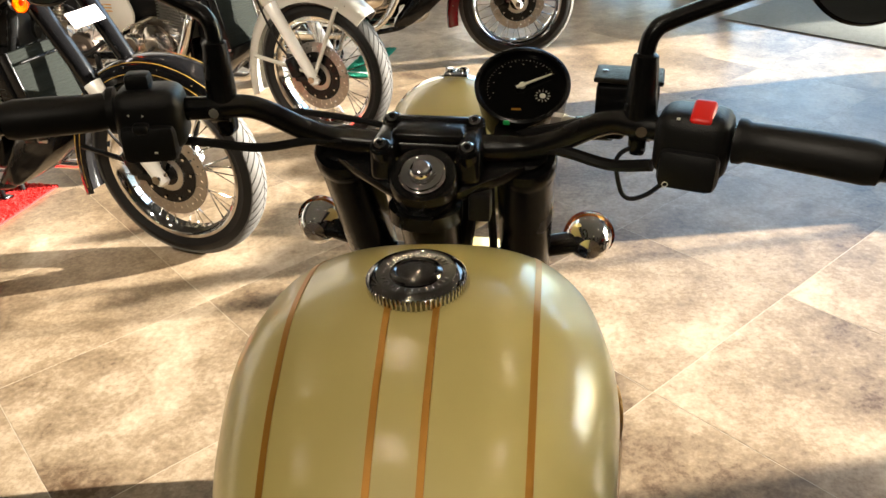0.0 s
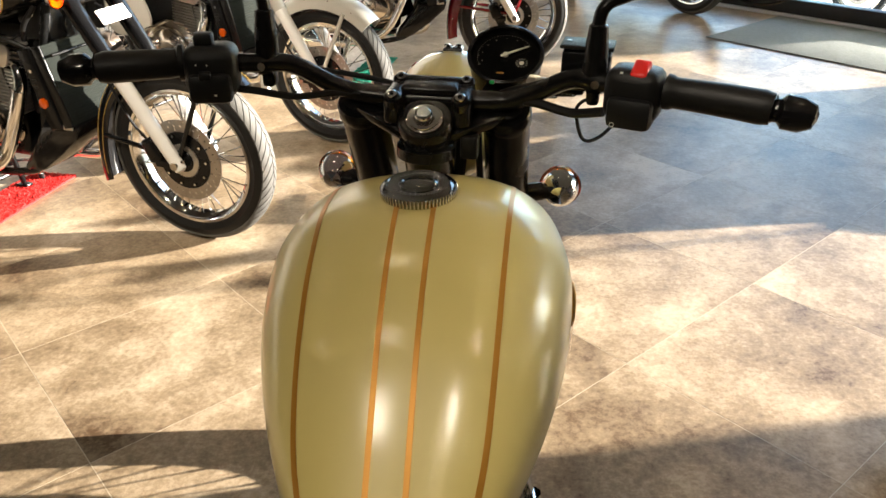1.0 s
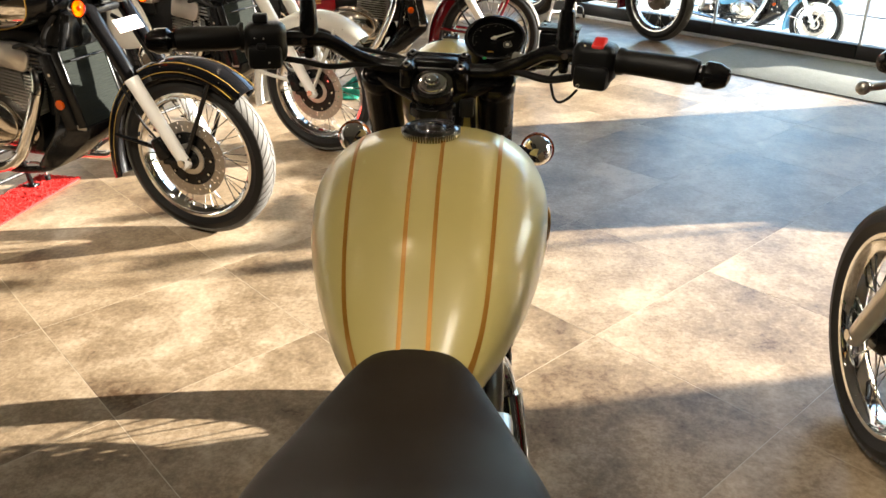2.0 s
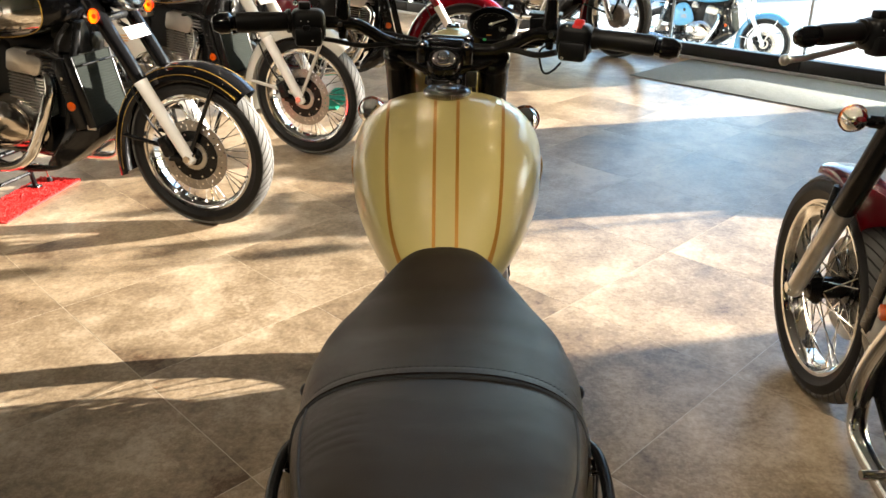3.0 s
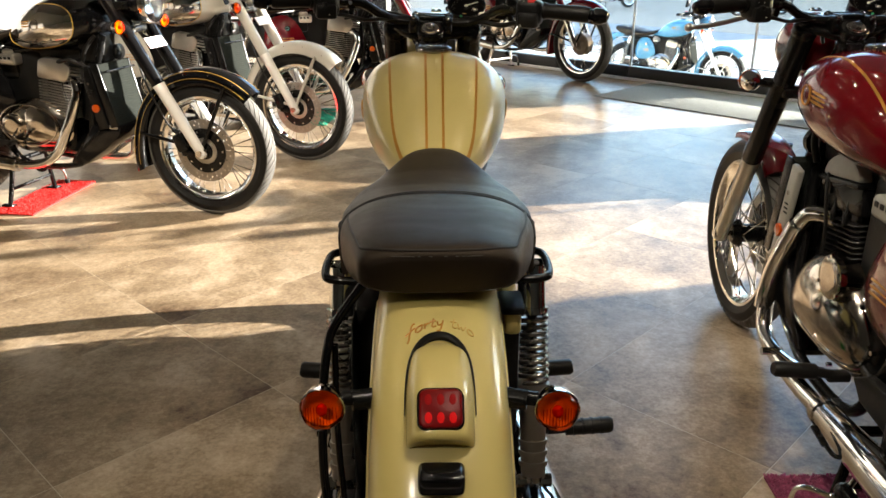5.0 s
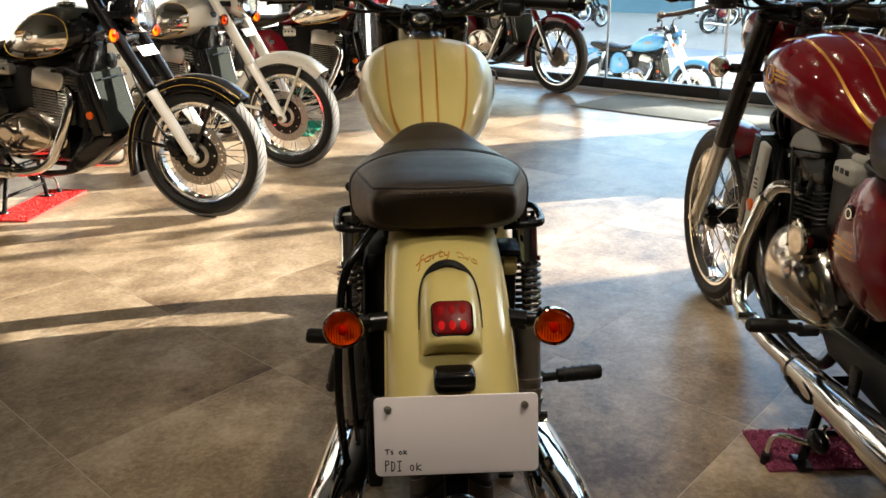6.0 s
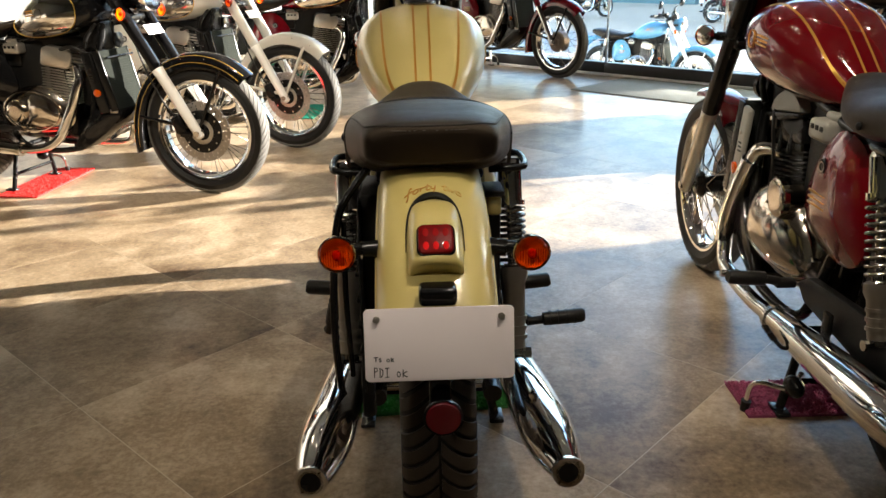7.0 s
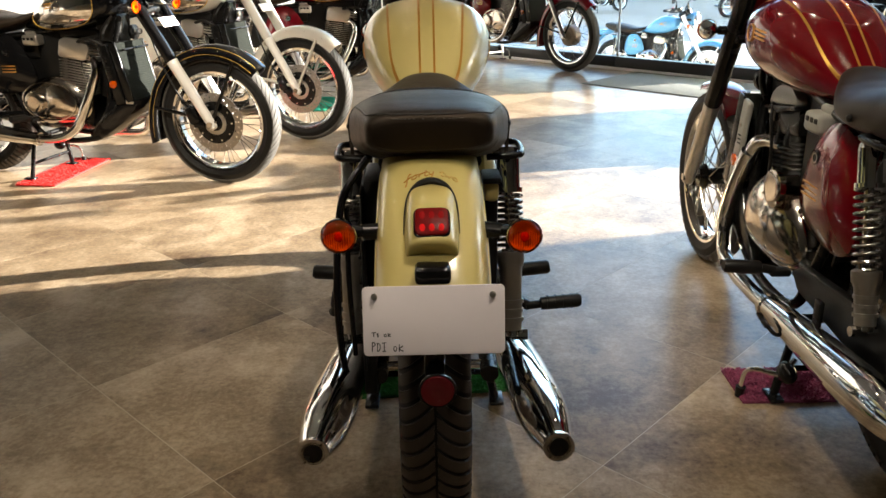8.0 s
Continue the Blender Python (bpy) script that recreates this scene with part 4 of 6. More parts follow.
def shock(bike, side, end=0.64):
    t, b = Vector((0.153 * side, 0.120, 0.711)), Vector((0.157 * side, 0.018, 0.365))
    sh = part("shock_absorber", join(rod(t.lerp(b, 0.05), t.lerp(b, 0.98), 0.009, 12), rod(t.lerp(b, 0.62), b, 0.016, 16)), STEEL, bike, "chrome sprung rear shock absorber")
    part("cover", join(rod(t, t.lerp(b, 0.20), 0.0225, 24), tube([t.lerp(b, 0.19), t.lerp(b, 0.215)], 0.0275, 24)), CHROME, sh, "chrome upper cover")
    part("coil_spring", spring(t.lerp(b, 0.215), t.lerp(b, end), 0.0245, 0.0040, 10), COIL, sh)
    part("lower_cup", join(tube([t.lerp(b, end), t.lerp(b, end + 0.01), t.lerp(b, end + 0.06), t.lerp(b, end + 0.10), t.lerp(b, 0.97)], [0.022, 0.028, 0.028, 0.0225, 0.020], 20), *[tube([t.lerp(b, q), t.lerp(b, q + 0.02)], 0.0240, 20) for q in (0.80, 0.85, 0.90)]), DISC, sh)
    part("mount_bolt", rod(t + Vector((-0.03 * side, 0, 0)), t + Vector((0.018 * side, 0, 0)), 0.011, 12), CHROME, sh)
    part("lower_bolt", rod(b + Vector((-0.03 * side, 0, 0)), b + Vector((0.03 * side, 0, 0)), 0.011, 8), CHROME, sh)
    return sh


def grip_parts(bike, side, st, bar):
    x = side
    o = 0.27 if side > 0 else 0.283
    h = 0.001 if side < 0 else -0.002
    g = part("grip", tube([(o * x, 0.896, 1.060 + h), ((o + 0.005) * x, 0.894, 1.060 + h), ((o + 0.009) * x, 0.893, 1.060 + h), (0.30 * x, 0.886, 1.060 + h), (0.335 * x, 0.876, 1.059 + h), (0.365 * x, 0.866, 1.058 + h), (0.374 * x, 0.863, 1.0575 + h)], [0.0195 if side > 0 else 0.0215, 0.0190 if side > 0 else 0.0215, 0.0168, 0.0172, 0.0180, 0.0185, 0.0165], 24), RUBBER, bar)
    part("bar_end", tube([(0.374 * x, 0.863, 1.0575 + h), (0.377 * x, 0.862, 1.057 + h), (0.380 * x, 0.861, 1.057 + h), (0.385 * x, 0.859, 1.057 + h), (0.401 * x, 0.854, 1.056 + h), (0.413 * x, 0.850, 1.0555 + h), (0.416 * x, 0.849, 1.055 + h)], [0.0165, 0.0125, 0.0125, 0.0185, 0.0185, 0.0125, 0.004], 20), BLACK, bar)


def cockpit(bike, s, st):
    bar_line = [(-0.376, 0.862, 1.059), (-0.30, 0.886, 1.061), (-0.20, 0.918, 1.059), (-0.165, 0.936, 1.054), (-0.12, 0.950, 1.028), (-0.078, 0.957, 1.016), (0, 0.958, 1.014), (0.078, 0.957, 1.016), (0.12, 0.950, 1.028), (0.165, 0.936, 1.054), (0.20, 0.918, 1.058), (0.30, 0.886, 1.058), (0.376, 0.862, 1.055)]
    # the yoke and its bolts stand square to the raked fork
    rake = Matrix.Rotation(radians(29.7), 4, "X")

    def raked(bm, at):
        return moved(bm, Matrix.Translation(at) @ rake @ Matrix.Translation(-Vector(at)))
    pts = curve_pts(bar_line, 6)
    rs = [0.0111 + 0.0030 * max(0, 1 - abs(p.x) / 0.085) ** 0.2 * (1 if abs(p.x) < 0.085 else 0) for p in pts]
    bar = part("handlebar", tube(pts, rs, 18), SATIN, bike, "black tubular handlebar", m=st)
    for side in (1, -1):
        grip_parts(bike, side, st, bar)
        x = side
        turn = Matrix.Rotation(radians(-16 * x), 4, "Z")
        slide = st @ Matrix.Translation((0.008, -0.014, -0.004) if side > 0 else (-0.022, -0.018, -0.002))
        body = join(rbox((0.229 * x, 0.918, 1.057), (0.062, 0.052, 0.058), 0.014, 3, turn), rbox((0.226 * x, 0.903, 1.040), (0.05, 0.036, 0.036), 0.008, 2, turn))
        sw = part("switch_housing", body, MATT, bike, "matt black switch housing", m=slide)
        if side > 0:
            part("stop_switch", rbox((0.232, 0.908, 1.0845), (0.019, 0.029, 0.010), 0.004, 3, turn @ Matrix.Rotation(radians(22), 4, "X")), REDSW, sw, "red engine stop switch")
            part("icon", ring_lathe([(-0.0004, 0.0020), (-0.0004, 0.0026), (0.0004, 0.0026), (0.0004, 0.0020)], 14, "y", (0.206, 0.8895, 1.028)), CREAM, sw)
            part("icon", rbox((0.211, 0.897, 1.0835), (0.003, 0.001, 0.002), 0), CREAM, sw)
        else:
            part("dip_switch", rbox((-0.235, 0.916, 1.091), (0.022, 0.02, 0.016), 0.004, 2, turn), MATT, sw)
            part("turn_switch", rbox((-0.226, 0.889, 1.056), (0.014, 0.012, 0.010), 0.003, 2, turn), MATT, sw)
            for k in (-1, 1):
                part("icon", slab([(0, -0.0012), (0.0022 * k, 0), (0, 0.0012)] if k > 0 else [(0, 0.0012), (0.0022 * k, 0), (0, -0.0012)], 0.0006, "xz", 0.0), CREAM, sw, m=Matrix.Translation((-0.229 + 0.006 * k, 0.8885, 1.068)))
            part("icon", rbox((-0.215, 0.887, 1.034), (0.003, 0.001, 0.0018), 0), CREAM, sw)
        drop = s.get("lever_drop", 0.0)
        lever = bent([(0.195 * x, 0.945, 1.046), (0.215 * x, 0.965, 1.045 - drop * 0.3), (0.27 * x, 0.962, 1.042 - drop * 0.7), (0.35 * x, 0.935, 1.038 - drop), (0.400 * x, 0.915, 1.036 - drop)], [0.008] * 6 + [0.0065] * 18 + [0.009], 10)
        if drop:
            lever = join(lever, ball((0.403 * x, 0.914, 1.036 - drop), (0.0105, 0.0105, 0.0105), 14))
        part("lever", lever, s.get("levers", SATIN), bar)
        stem = part("mirror", join(bent([(0.192 * x, 0.926, 1.060), (0.192 * x, 0.927, 1.095), (0.192 * x, 0.929, 1.122), (0.197 * x, 0.931, 1.138), (0.212 * x, 0.935, 1.147), (0.27 * x, 0.948, 1.167), (0.325 * x, 0.960, 1.187)], 0.0075, 14), tube([(0.192 * x, 0.926, 1.05), (0.192 * x, 0.926, 1.072), (0.192 * x, 0.927, 1.098), (0.192 * x, 0.928, 1.118), (0.192 * x, 0.928, 1.120)], [0.0125, 0.0142, 0.0128, 0.0108, 0.008], 18)), SATIN, bike, "round black rear-view mirror", m=st)
        face = Matrix.Translation((0.360 * x, 0.955, 1.197)) @ Matrix.Rotation(radians(-10), 4, "X") @ Matrix.Rotation(radians(8 * x), 4, "Z")
        part("mirror_shell", moved(lathe([(0.030, 0.01), (0.024, 0.036), (0.010, 0.052), (-0.004, 0.0555), (-0.007, 0.0535)], 40, "y"), face), SATIN, stem)
        part("mirror_glass", moved(lathe([(-0.0068, 0.0525), (-0.0072, 0.0525)], 40, "y"), face), MIRROR, stem)
        part("clamp", join(rod((0.186 * x, 0.929, 1.057), (0.203 * x, 0.925, 1.058), 0.0155, 18), rbox((0.193 * x, 0.932, 1.046), (0.015, 0.024, 0.036), 0.005, 2)), SATIN, stem)
        part("clamp_bolt", rod((0.193 * x, 0.905, 1.058), (0.193 * x, 0.913, 1.058), 0.005, 8), CHROME, stem)
        riser = part("handlebar_clamp", join(rbox((0.041 * x, 0.953, 1.010), (0.024, 0.066, 0.040), 0.008, 3), rod((0.041 * x, 0.953, 1.01), (0.041 * x, 0.964, 0.985), 0.014, 16)), SATIN, bike, m=st)
        for dy, h in ((-0.030, 1.026), (0.027, 1.031)):
            part("bolt_boss", raked(lathe([(h - 0.022, 0.0105), (h, 0.0105), (h + 0.002, 0.0085)], 18, "z", (0.041 * x, 0.953 + dy, 0)), (0.041 * x, 0.953 + dy, h)), SATIN, riser)
            part("clamp_bolt", raked(ring_lathe([(h + 0.001, 0.003), (h + 0.006, 0.003), (h + 0.0068, 0.0045), (h + 0.0055, 0.0062), (h - 0.002, 0.0062), (h - 0.002, 0.003)], 18, "z", (0.041 * x, 0.953 + dy, 0)), (0.041 * x, 0.953 + dy, h)), STEEL, riser)
    part("clamp_bridge", join(rbox((0, 0.962, 1.0265), (0.072, 0.036, 0.014), 0.006, 3), rbox((0, 0.980, 1.028), (0.076, 0.014, 0.016), 0.004, 2)), SATIN, bike, m=st)
    # top yoke and steering nut
    tr = part("top_yoke", raked(lathe([(0.975, 0.030), (0.98, 0.033), (0.999, 0.033), (1.002, 0.031)], 28, "z", (0, 0.918, 0)), (0, 0.915, 1.0)), SATIN, bike, "black fork yoke", m=st)
    for side in (1, -1):
        part("fork_clamp", raked(lathe([(0.978, 0.029), (0.982, 0.0315), (0.998, 0.0315), (1.002, 0.029)], 28, "z", (0.092 * side, 0.975, 0)), (0.092 * side, 0.975, 1.0)), SATIN, tr)
        part("yoke_arm", raked(rbox((0.050 * side, 0.945, 0.990), (0.085, 0.034, 0.018), 0.006, 2, Matrix.Rotation(radians(30 * side), 4, "Z")), (0.050 * side, 0.945, 0.995)), SATIN, tr)
    part("washer", raked(lathe([(1.002, 0.0225), (1.006, 0.0225), (1.007, 0.021)], 32, "z", (0, 0.915, 0)), (0, 0.915, 1.0)), STEEL, tr)
    part("steering_nut", raked(join(lathe([(1.0065, 0.0195), (1.0078, 0.0195), (1.0082, 0.018), (1.0076, 0.013)], 32, "z", (0, 0.913, 0.003)), lathe([(1.007, 0.0128), (1.0115, 0.0128), (1.0122, 0.0116)], 6, "z", (0, 0.913, 0.003)), lathe([(1.0118, 0.0108), (1.0145, 0.0098), (1.0172, 0.007), (1.0185, 0.003), (1.0187, 0.0005)], 24, "z", (0, 0.913, 0.003))), (0, 0.915, 1.0)), CHROME, tr, "domed chrome steering nut")
    for side in (1, -1):
        part("fork_cap", raked(lathe([(1.002, 0.022), (1.008, 0.022), (1.010, 0.018), (1.010, 0.001)], 24, "z", (0.092 * side, 0.975, 0)), (0.092 * side, 0.975, 1.0)), SATIN, tr)
    part("head_stem", join(rod((0, 0.918, 0.985), (0, 0.965, 0.90), 0.030, 20), lathe([(0.955, 0.036), (0.968, 0.036)], 24, "z", (0, 0.925, 0))), SATIN, tr)
    part("ignition_lock", rbox((0.052, 0.935, 0.965), (0.022, 0.02, 0.03), 0.004), MATT, tr)
    # clocks
    if s.get("gauge", True):
        gm = Matrix.Translation((0.083, 1.035, 1.052)) @ Matrix.Rotation(radians(33), 4, "X") @ Matrix.Scale(1.06, 4)
        clock = part("speedometer", moved(lathe([(-0.062, 0.012), (-0.058, 0.034), (-0.04, 0.041), (-0.006, 0.0445), (0.000, 0.0462), (0.003, 0.0462), (0.0045, 0.0435), (0.003, 0.0415), (-0.003, 0.041)], 48, "z"), gm), SATIN, bike, "round black speedometer with a white needle", m=st)
        part("dial", moved(lathe([(-0.0035, 0.0412), (-0.0025, 0.0412)], 48, "z"), gm), DIAL, clock)
        needle = slab([(-0.006, -0.0016), (0.030, -0.0006), (0.031, 0.0), (0.030, 0.0006), (-0.006, 0.0016)], 0.0012, "xy", 0.0012)
        part("needle", moved(needle, gm @ Matrix.Rotation(radians(28), 4, "Z")), CREAM, clock, "white needle")
        part("needle_hub", moved(lathe([(0.0, 0.0034), (0.003, 0.003), (0.0032, 0.001)], 16, "z"), gm), CREAM, clock)
        for i in range(29):
            q = radians(205 - 6.2 * i)
            ln = 0.0026 if i % 4 == 0 else 0.0014
            r0 = 0.0345
            part("tick", slab([(r0 - ln, -0.00018), (r0, -0.00018), (r0, 0.00018), (r0 - ln, 0.00018)], 0.0003, "xy", -0.0023), DIMCREAM, clock, m=gm @ Matrix.Rotation(q, 4, "Z"))
        for i in range(7):
            q = radians(196 - 26 * i)
            part("numeral", rbox((0.0285 * math.cos(q), 0.0285 * math.sin(q), -0.0022), (0.0013, 0.0008, 0.0003), 0), DIMCREAM, clock, m=gm)
        sub = part("sub_dial", moved(lathe([(-0.0024, 0.0030), (-0.0020, 0.0030)], 18, "z", (0.020, -0.009, 0)), gm), CREAM, clock)
        for i in range(12):
            q = radians(30 * i)
            part("tick", slab([(0.0050, -0.0003), (0.0075, -0.0002), (0.0075, 0.0002), (0.0050, 0.0003)], 0.0003, "xy", -0.0023), CREAM, sub, m=gm @ Matrix.Translation((0.020, -0.009, 0)) @ Matrix.Rotation(q, 4, "Z"))
        part("badge", moved(rbox((-0.004, -0.026, -0.0021), (0.009, 0.0022, 0.0004), 0), gm), GOLD, clock)
        part("clock_bracket", rbox((0.075, 0.99, 1.012), (0.035, 0.05, 0.012), 0.004), SATIN, clock)
        part("tell_tale", rbox((0.0715, 0.985, 1.031), (0.006, 0.003, 0.004), 0.001), GREEN, clock)
        part("cable_end", join(rod((0.125, 1.0, 1.02), (0.15, 0.985, 1.025), 0.010, 14), rod((0.15, 0.985, 1.025), (0.172, 0.972, 1.03), 0.0075, 12)), SATIN, clock)
    turn = Matrix.Rotation(radians(-6), 4, "Z")
    mc = part("brake_reservoir", join(rbox((0.184, 0.974, 1.058), (0.056, 0.042, 0.046), 0.003, 2, turn), rbox((0.160, 0.972, 1.035), (0.05, 0.022, 0.016), 0.005, 2, turn)), SATIN, bike, "black front brake fluid reservoir", m=st)
    part("lid", rbox((0.184, 0.976, 1.0855), (0.062, 0.044, 0.005), 0.002, 2, turn), LID, mc, "dimpled black lid")
    for k in (-1, 1):
        part("screw", lathe([(1.086, 0.003), (1.0887, 0.003), (1.089, 0.002)], 12, "z", (0.184 + 0.022 * k, 0.976 - 0.003 * k, 0)), STEEL, mc)
    part("hose_joint", join(rod((0.150, 0.972, 1.036), (0.128, 0.985, 1.034), 0.007, 12), rod((0.128, 0.985, 1.034), (0.118, 0.99, 1.033), 0.0088, 8)), ALLOY, mc)
    # cables
    part("clutch_cable", bent([(-0.20, 0.955, 1.046), (-0.12, 0.975, 1.036), (-0.05, 0.985, 1.022), (0.0, 0.995, 1.0), (0.03, 0.99, 0.92)], 0.0036, 8), RUBBER, bike, m=st)
    part("switch_loom", bent([(-0.245, 0.897, 1.034), (-0.205, 0.908, 1.028), (-0.16, 0.925, 1.018), (-0.11, 0.945, 1.020), (-0.07, 0.955, 1.012), (-0.04, 0.985, 0.96)], 0.0046, 8), RUBBER, bike, m=st)
    part("switch_loom", bent([(0.205, 0.905, 1.028), (0.17, 0.925, 1.018), (0.12, 0.945, 1.022), (0.075, 0.965, 1.01), (0.05, 0.985, 0.95)], 0.0058, 8), RUBBER, bike, m=st)
    part("brake_hose", bent([(0.175, 0.955, 1.05), (0.13, 0.975, 1.035), (0.06, 1.005, 0.99), (0.06, 1.01, 0.86)], 0.0046, 8), RUBBER, bike, m=st)
    part("throttle_cable", bent([(0.215, 0.905, 1.010), (0.205, 0.915, 0.995), (0.193, 0.925, 0.985), (0.184, 0.925, 0.990), (0.178, 0.925, 1.008), (0.176, 0.924, 1.024), (0.184, 0.924, 1.034), (0.198, 0.922, 1.036)], 0.0022, 8), RUBBER, bike, m=st)
    part("loom", bent([(0.03, 1.0, 0.98), (0.035, 0.985, 0.93), (0.03, 0.96, 0.88)], 0.008, 8), RUBBER, bike, m=st)


def front_end(bike, s, st):
    low, up = Vector((0, AXLE_F[0], AXLE_F[1])), FORK_UP
    fw = wheel(bike, "front_wheel", AXLE_F, 0.310, 0.092, 0.236, st, disc=0 if s.get("drum") else s.get("disc", 1), drum=s.get("drum", False))
    for side in (1, -1):
        o = Vector((0.092 * side, 0, 0))
        fk = part("fork_leg", tube([low + o + up * q for q in (-0.028, -0.02, 0.02, 0.05, 0.30, 0.335, 0.345)], [0.010, 0.020, 0.022, 0.023, 0.0255, 0.027, 0.022], 20), s.get("fork_low", SILVER), bike, "front fork leg", m=st)
        part("fork_cover", tube([low + o + up * q for q in (0.335, 0.342, 0.50, 0.52, 0.66, 0.795)], [0.026, 0.0285, 0.028, 0.0285, 0.0295, 0.0295], 24), s.get("fork_up", SATIN), fk)
        part("axle_clamp", rod(low + o + Vector((-0.006 * side, 0, 0)), low + o + Vector((0.024 * side, 0, 0)), 0.014, 12), STEEL, fk)
        part("fork_bolt", rod(low + o + up * 0.012 + Vector((0, 0.02, 0)), low + o + up * 0.012 + Vector((0, 0.03, 0)), 0.006, 6), CHROME, fk)
        indicator(bike, (0.166 * side, 1.090, 0.848), (0.115 * side, 1.072, 0.846), 1, st)
    part("lower_yoke", join(rbox((0, 1.055, 0.825), (0.20, 0.05, 0.03), 0.01, 3), rod((0, 0.95, 0.93), (0, 1.04, 0.82), 0.028, 16)), SATIN, bike, m=st)
    if s.get("disc", 1) and not s.get("drum"):
        d = s.get("disc", 1)
        cal = part("brake_caliper", join(rbox((0.065 * d, 1.265, 0.345), (0.055, 0.055, 0.085), 0.014, 3, Matrix.Rotation(radians(20), 4, "X")), rbox((0.072 * d, 1.295, 0.30), (0.02, 0.06, 0.03), 0.006)), SATIN, bike, "black front brake caliper", m=st)
        part("brake_line", bent([(0.075 * d, 1.25, 0.38), (0.085 * d, 1.20, 0.46), (0.07 * d, 1.12, 0.62), (0.05 * d, 1.06, 0.80)], 0.0045, 8), RUBBER, cal)
    # headlamp
    hl = part("headlamp", lathe([(1.000, 0.004), (1.004, 0.026), (1.02, 0.049), (1.05, 0.070), (1.09, 0.082), (1.13, 0.0875), (1.146, 0.0878)], 48, "y", (0, 0, 0.935)), s["paint"] if s.get("lamp") is None else s["lamp"], bike, "round headlamp in the body colour", m=st)
    part("rim", ring_lathe([(1.146, 0.080), (1.146, 0.0875), (1.158, 0.0885), (1.170, 0.085), (1.172, 0.080), (1.165, 0.080)], 48, "y", (0, 0, 0.935)), CHROME, hl, "chrome headlamp rim")
    part("lens", lathe([(1.166, 0.081), (1.178, 0.07), (1.188, 0.045), (1.192, 0.005)], 40, "y", (0, 0, 0.935)), GLASSY, hl)
    part("reflector", lathe([(1.10, 0.01), (1.12, 0.04), (1.158, 0.08)], 40, "y", (0, 0, 0.935), caps=False), CHROME, hl)
    part("rim_clip", join(rbox((0, 1.146, 1.0275), (0.028, 0.024, 0.006), 0.002), rod((-0.008, 1.146, 1.030), (-0.008, 1.146, 1.034), 0.005, 12), rod((0.008, 1.146, 1.030), (0.008, 1.146, 1.034), 0.005, 12)), CHROME, hl)
    for side in (1, -1):
        part("lamp_bracket", rbox((0.098 * side, 1.05, 0.93), (0.006, 0.12, 0.03), 0.002), SATIN, hl)
    if s.get("front_plate"):
        part("front_plate", rbox((0, 1.155, 0.772), (0.13, 0.005, 0.050), 0.002, 2, Matrix.Rotation(radians(34), 4, "X")), PLATE, bike, "small blank white front plate", m=st)
        part("plate_stay", rod((0, 1.09, 0.80), (0, 1.15, 0.77), 0.008, 8), SATIN, bike, m=st)
    # front mudguard
    c = (AXLE_F[0], AXLE_F[1])
    paint = s["paint"]
    if s.get("long_guard"):
        sec = fender_section(0.066, 0.062, 0.0045)
        fd = part("front_mudguard", arc_sweep(c, 0.362, 46, 198, sec, 44, lambda f: 1.0 - 0.18 * (1 - f) ** 6, lambda f: 0.032 * max(0, (f - 0.72) / 0.28) ** 2), paint, bike, "deep painted front mudguard", m=st)
        for dr, xx in ((0.0, 0.050), (-0.026, 0.0625)):
            for side in (1, -1):
                if s.get("guard_line"):
                    q = []
                    for i in range(41):
                        a = radians(48 + 146 * i / 40)
                        rr = 0.362 + dr - 0.016 + (0.0 if dr else 0.004) + 0.032 * max(0, ((48 + 146 * i / 40 - 46) / 155 - 0.72) / 0.28) ** 2
                        q.append((side * (xx + 0.0022), c[0] + rr * math.cos(a), c[1] + rr * math.sin(a)))
                    part("pinstripe", tube(q, 0.0010, 6), GOLDLINE, fd)
        for i in range(7):
            a = radians(60 + 20 * i)
            part("rivet", ball((0.066, c[0] + 0.34 * math.cos(a), c[1] + 0.34 * math.sin(a)), (0.003, 0.003, 0.003), 8), CHROME, fd)
    else:
        sec = fender_section(0.054, 0.03, 0.004)
        fd = part("front_mudguard", arc_sweep(c, 0.338, 74, 128, sec, 30), paint, bike, "painted front mudguard", m=st)
    for side in (1, -1):
        for a in ((66, 168) if s.get("long_guard") else (100,)):
            q = radians(a)
            e = Vector((0.064 * side, c[0] + 0.315 * math.cos(q), c[1] + 0.315 * math.sin(q)))
            part("mudguard_stay", rod((0.078 * side, c[0], c[1] + 0.015), e, 0.0085 if s.get("stay", SATIN) == SATIN else 0.009, 10), s.get("stay", SATIN), fd)


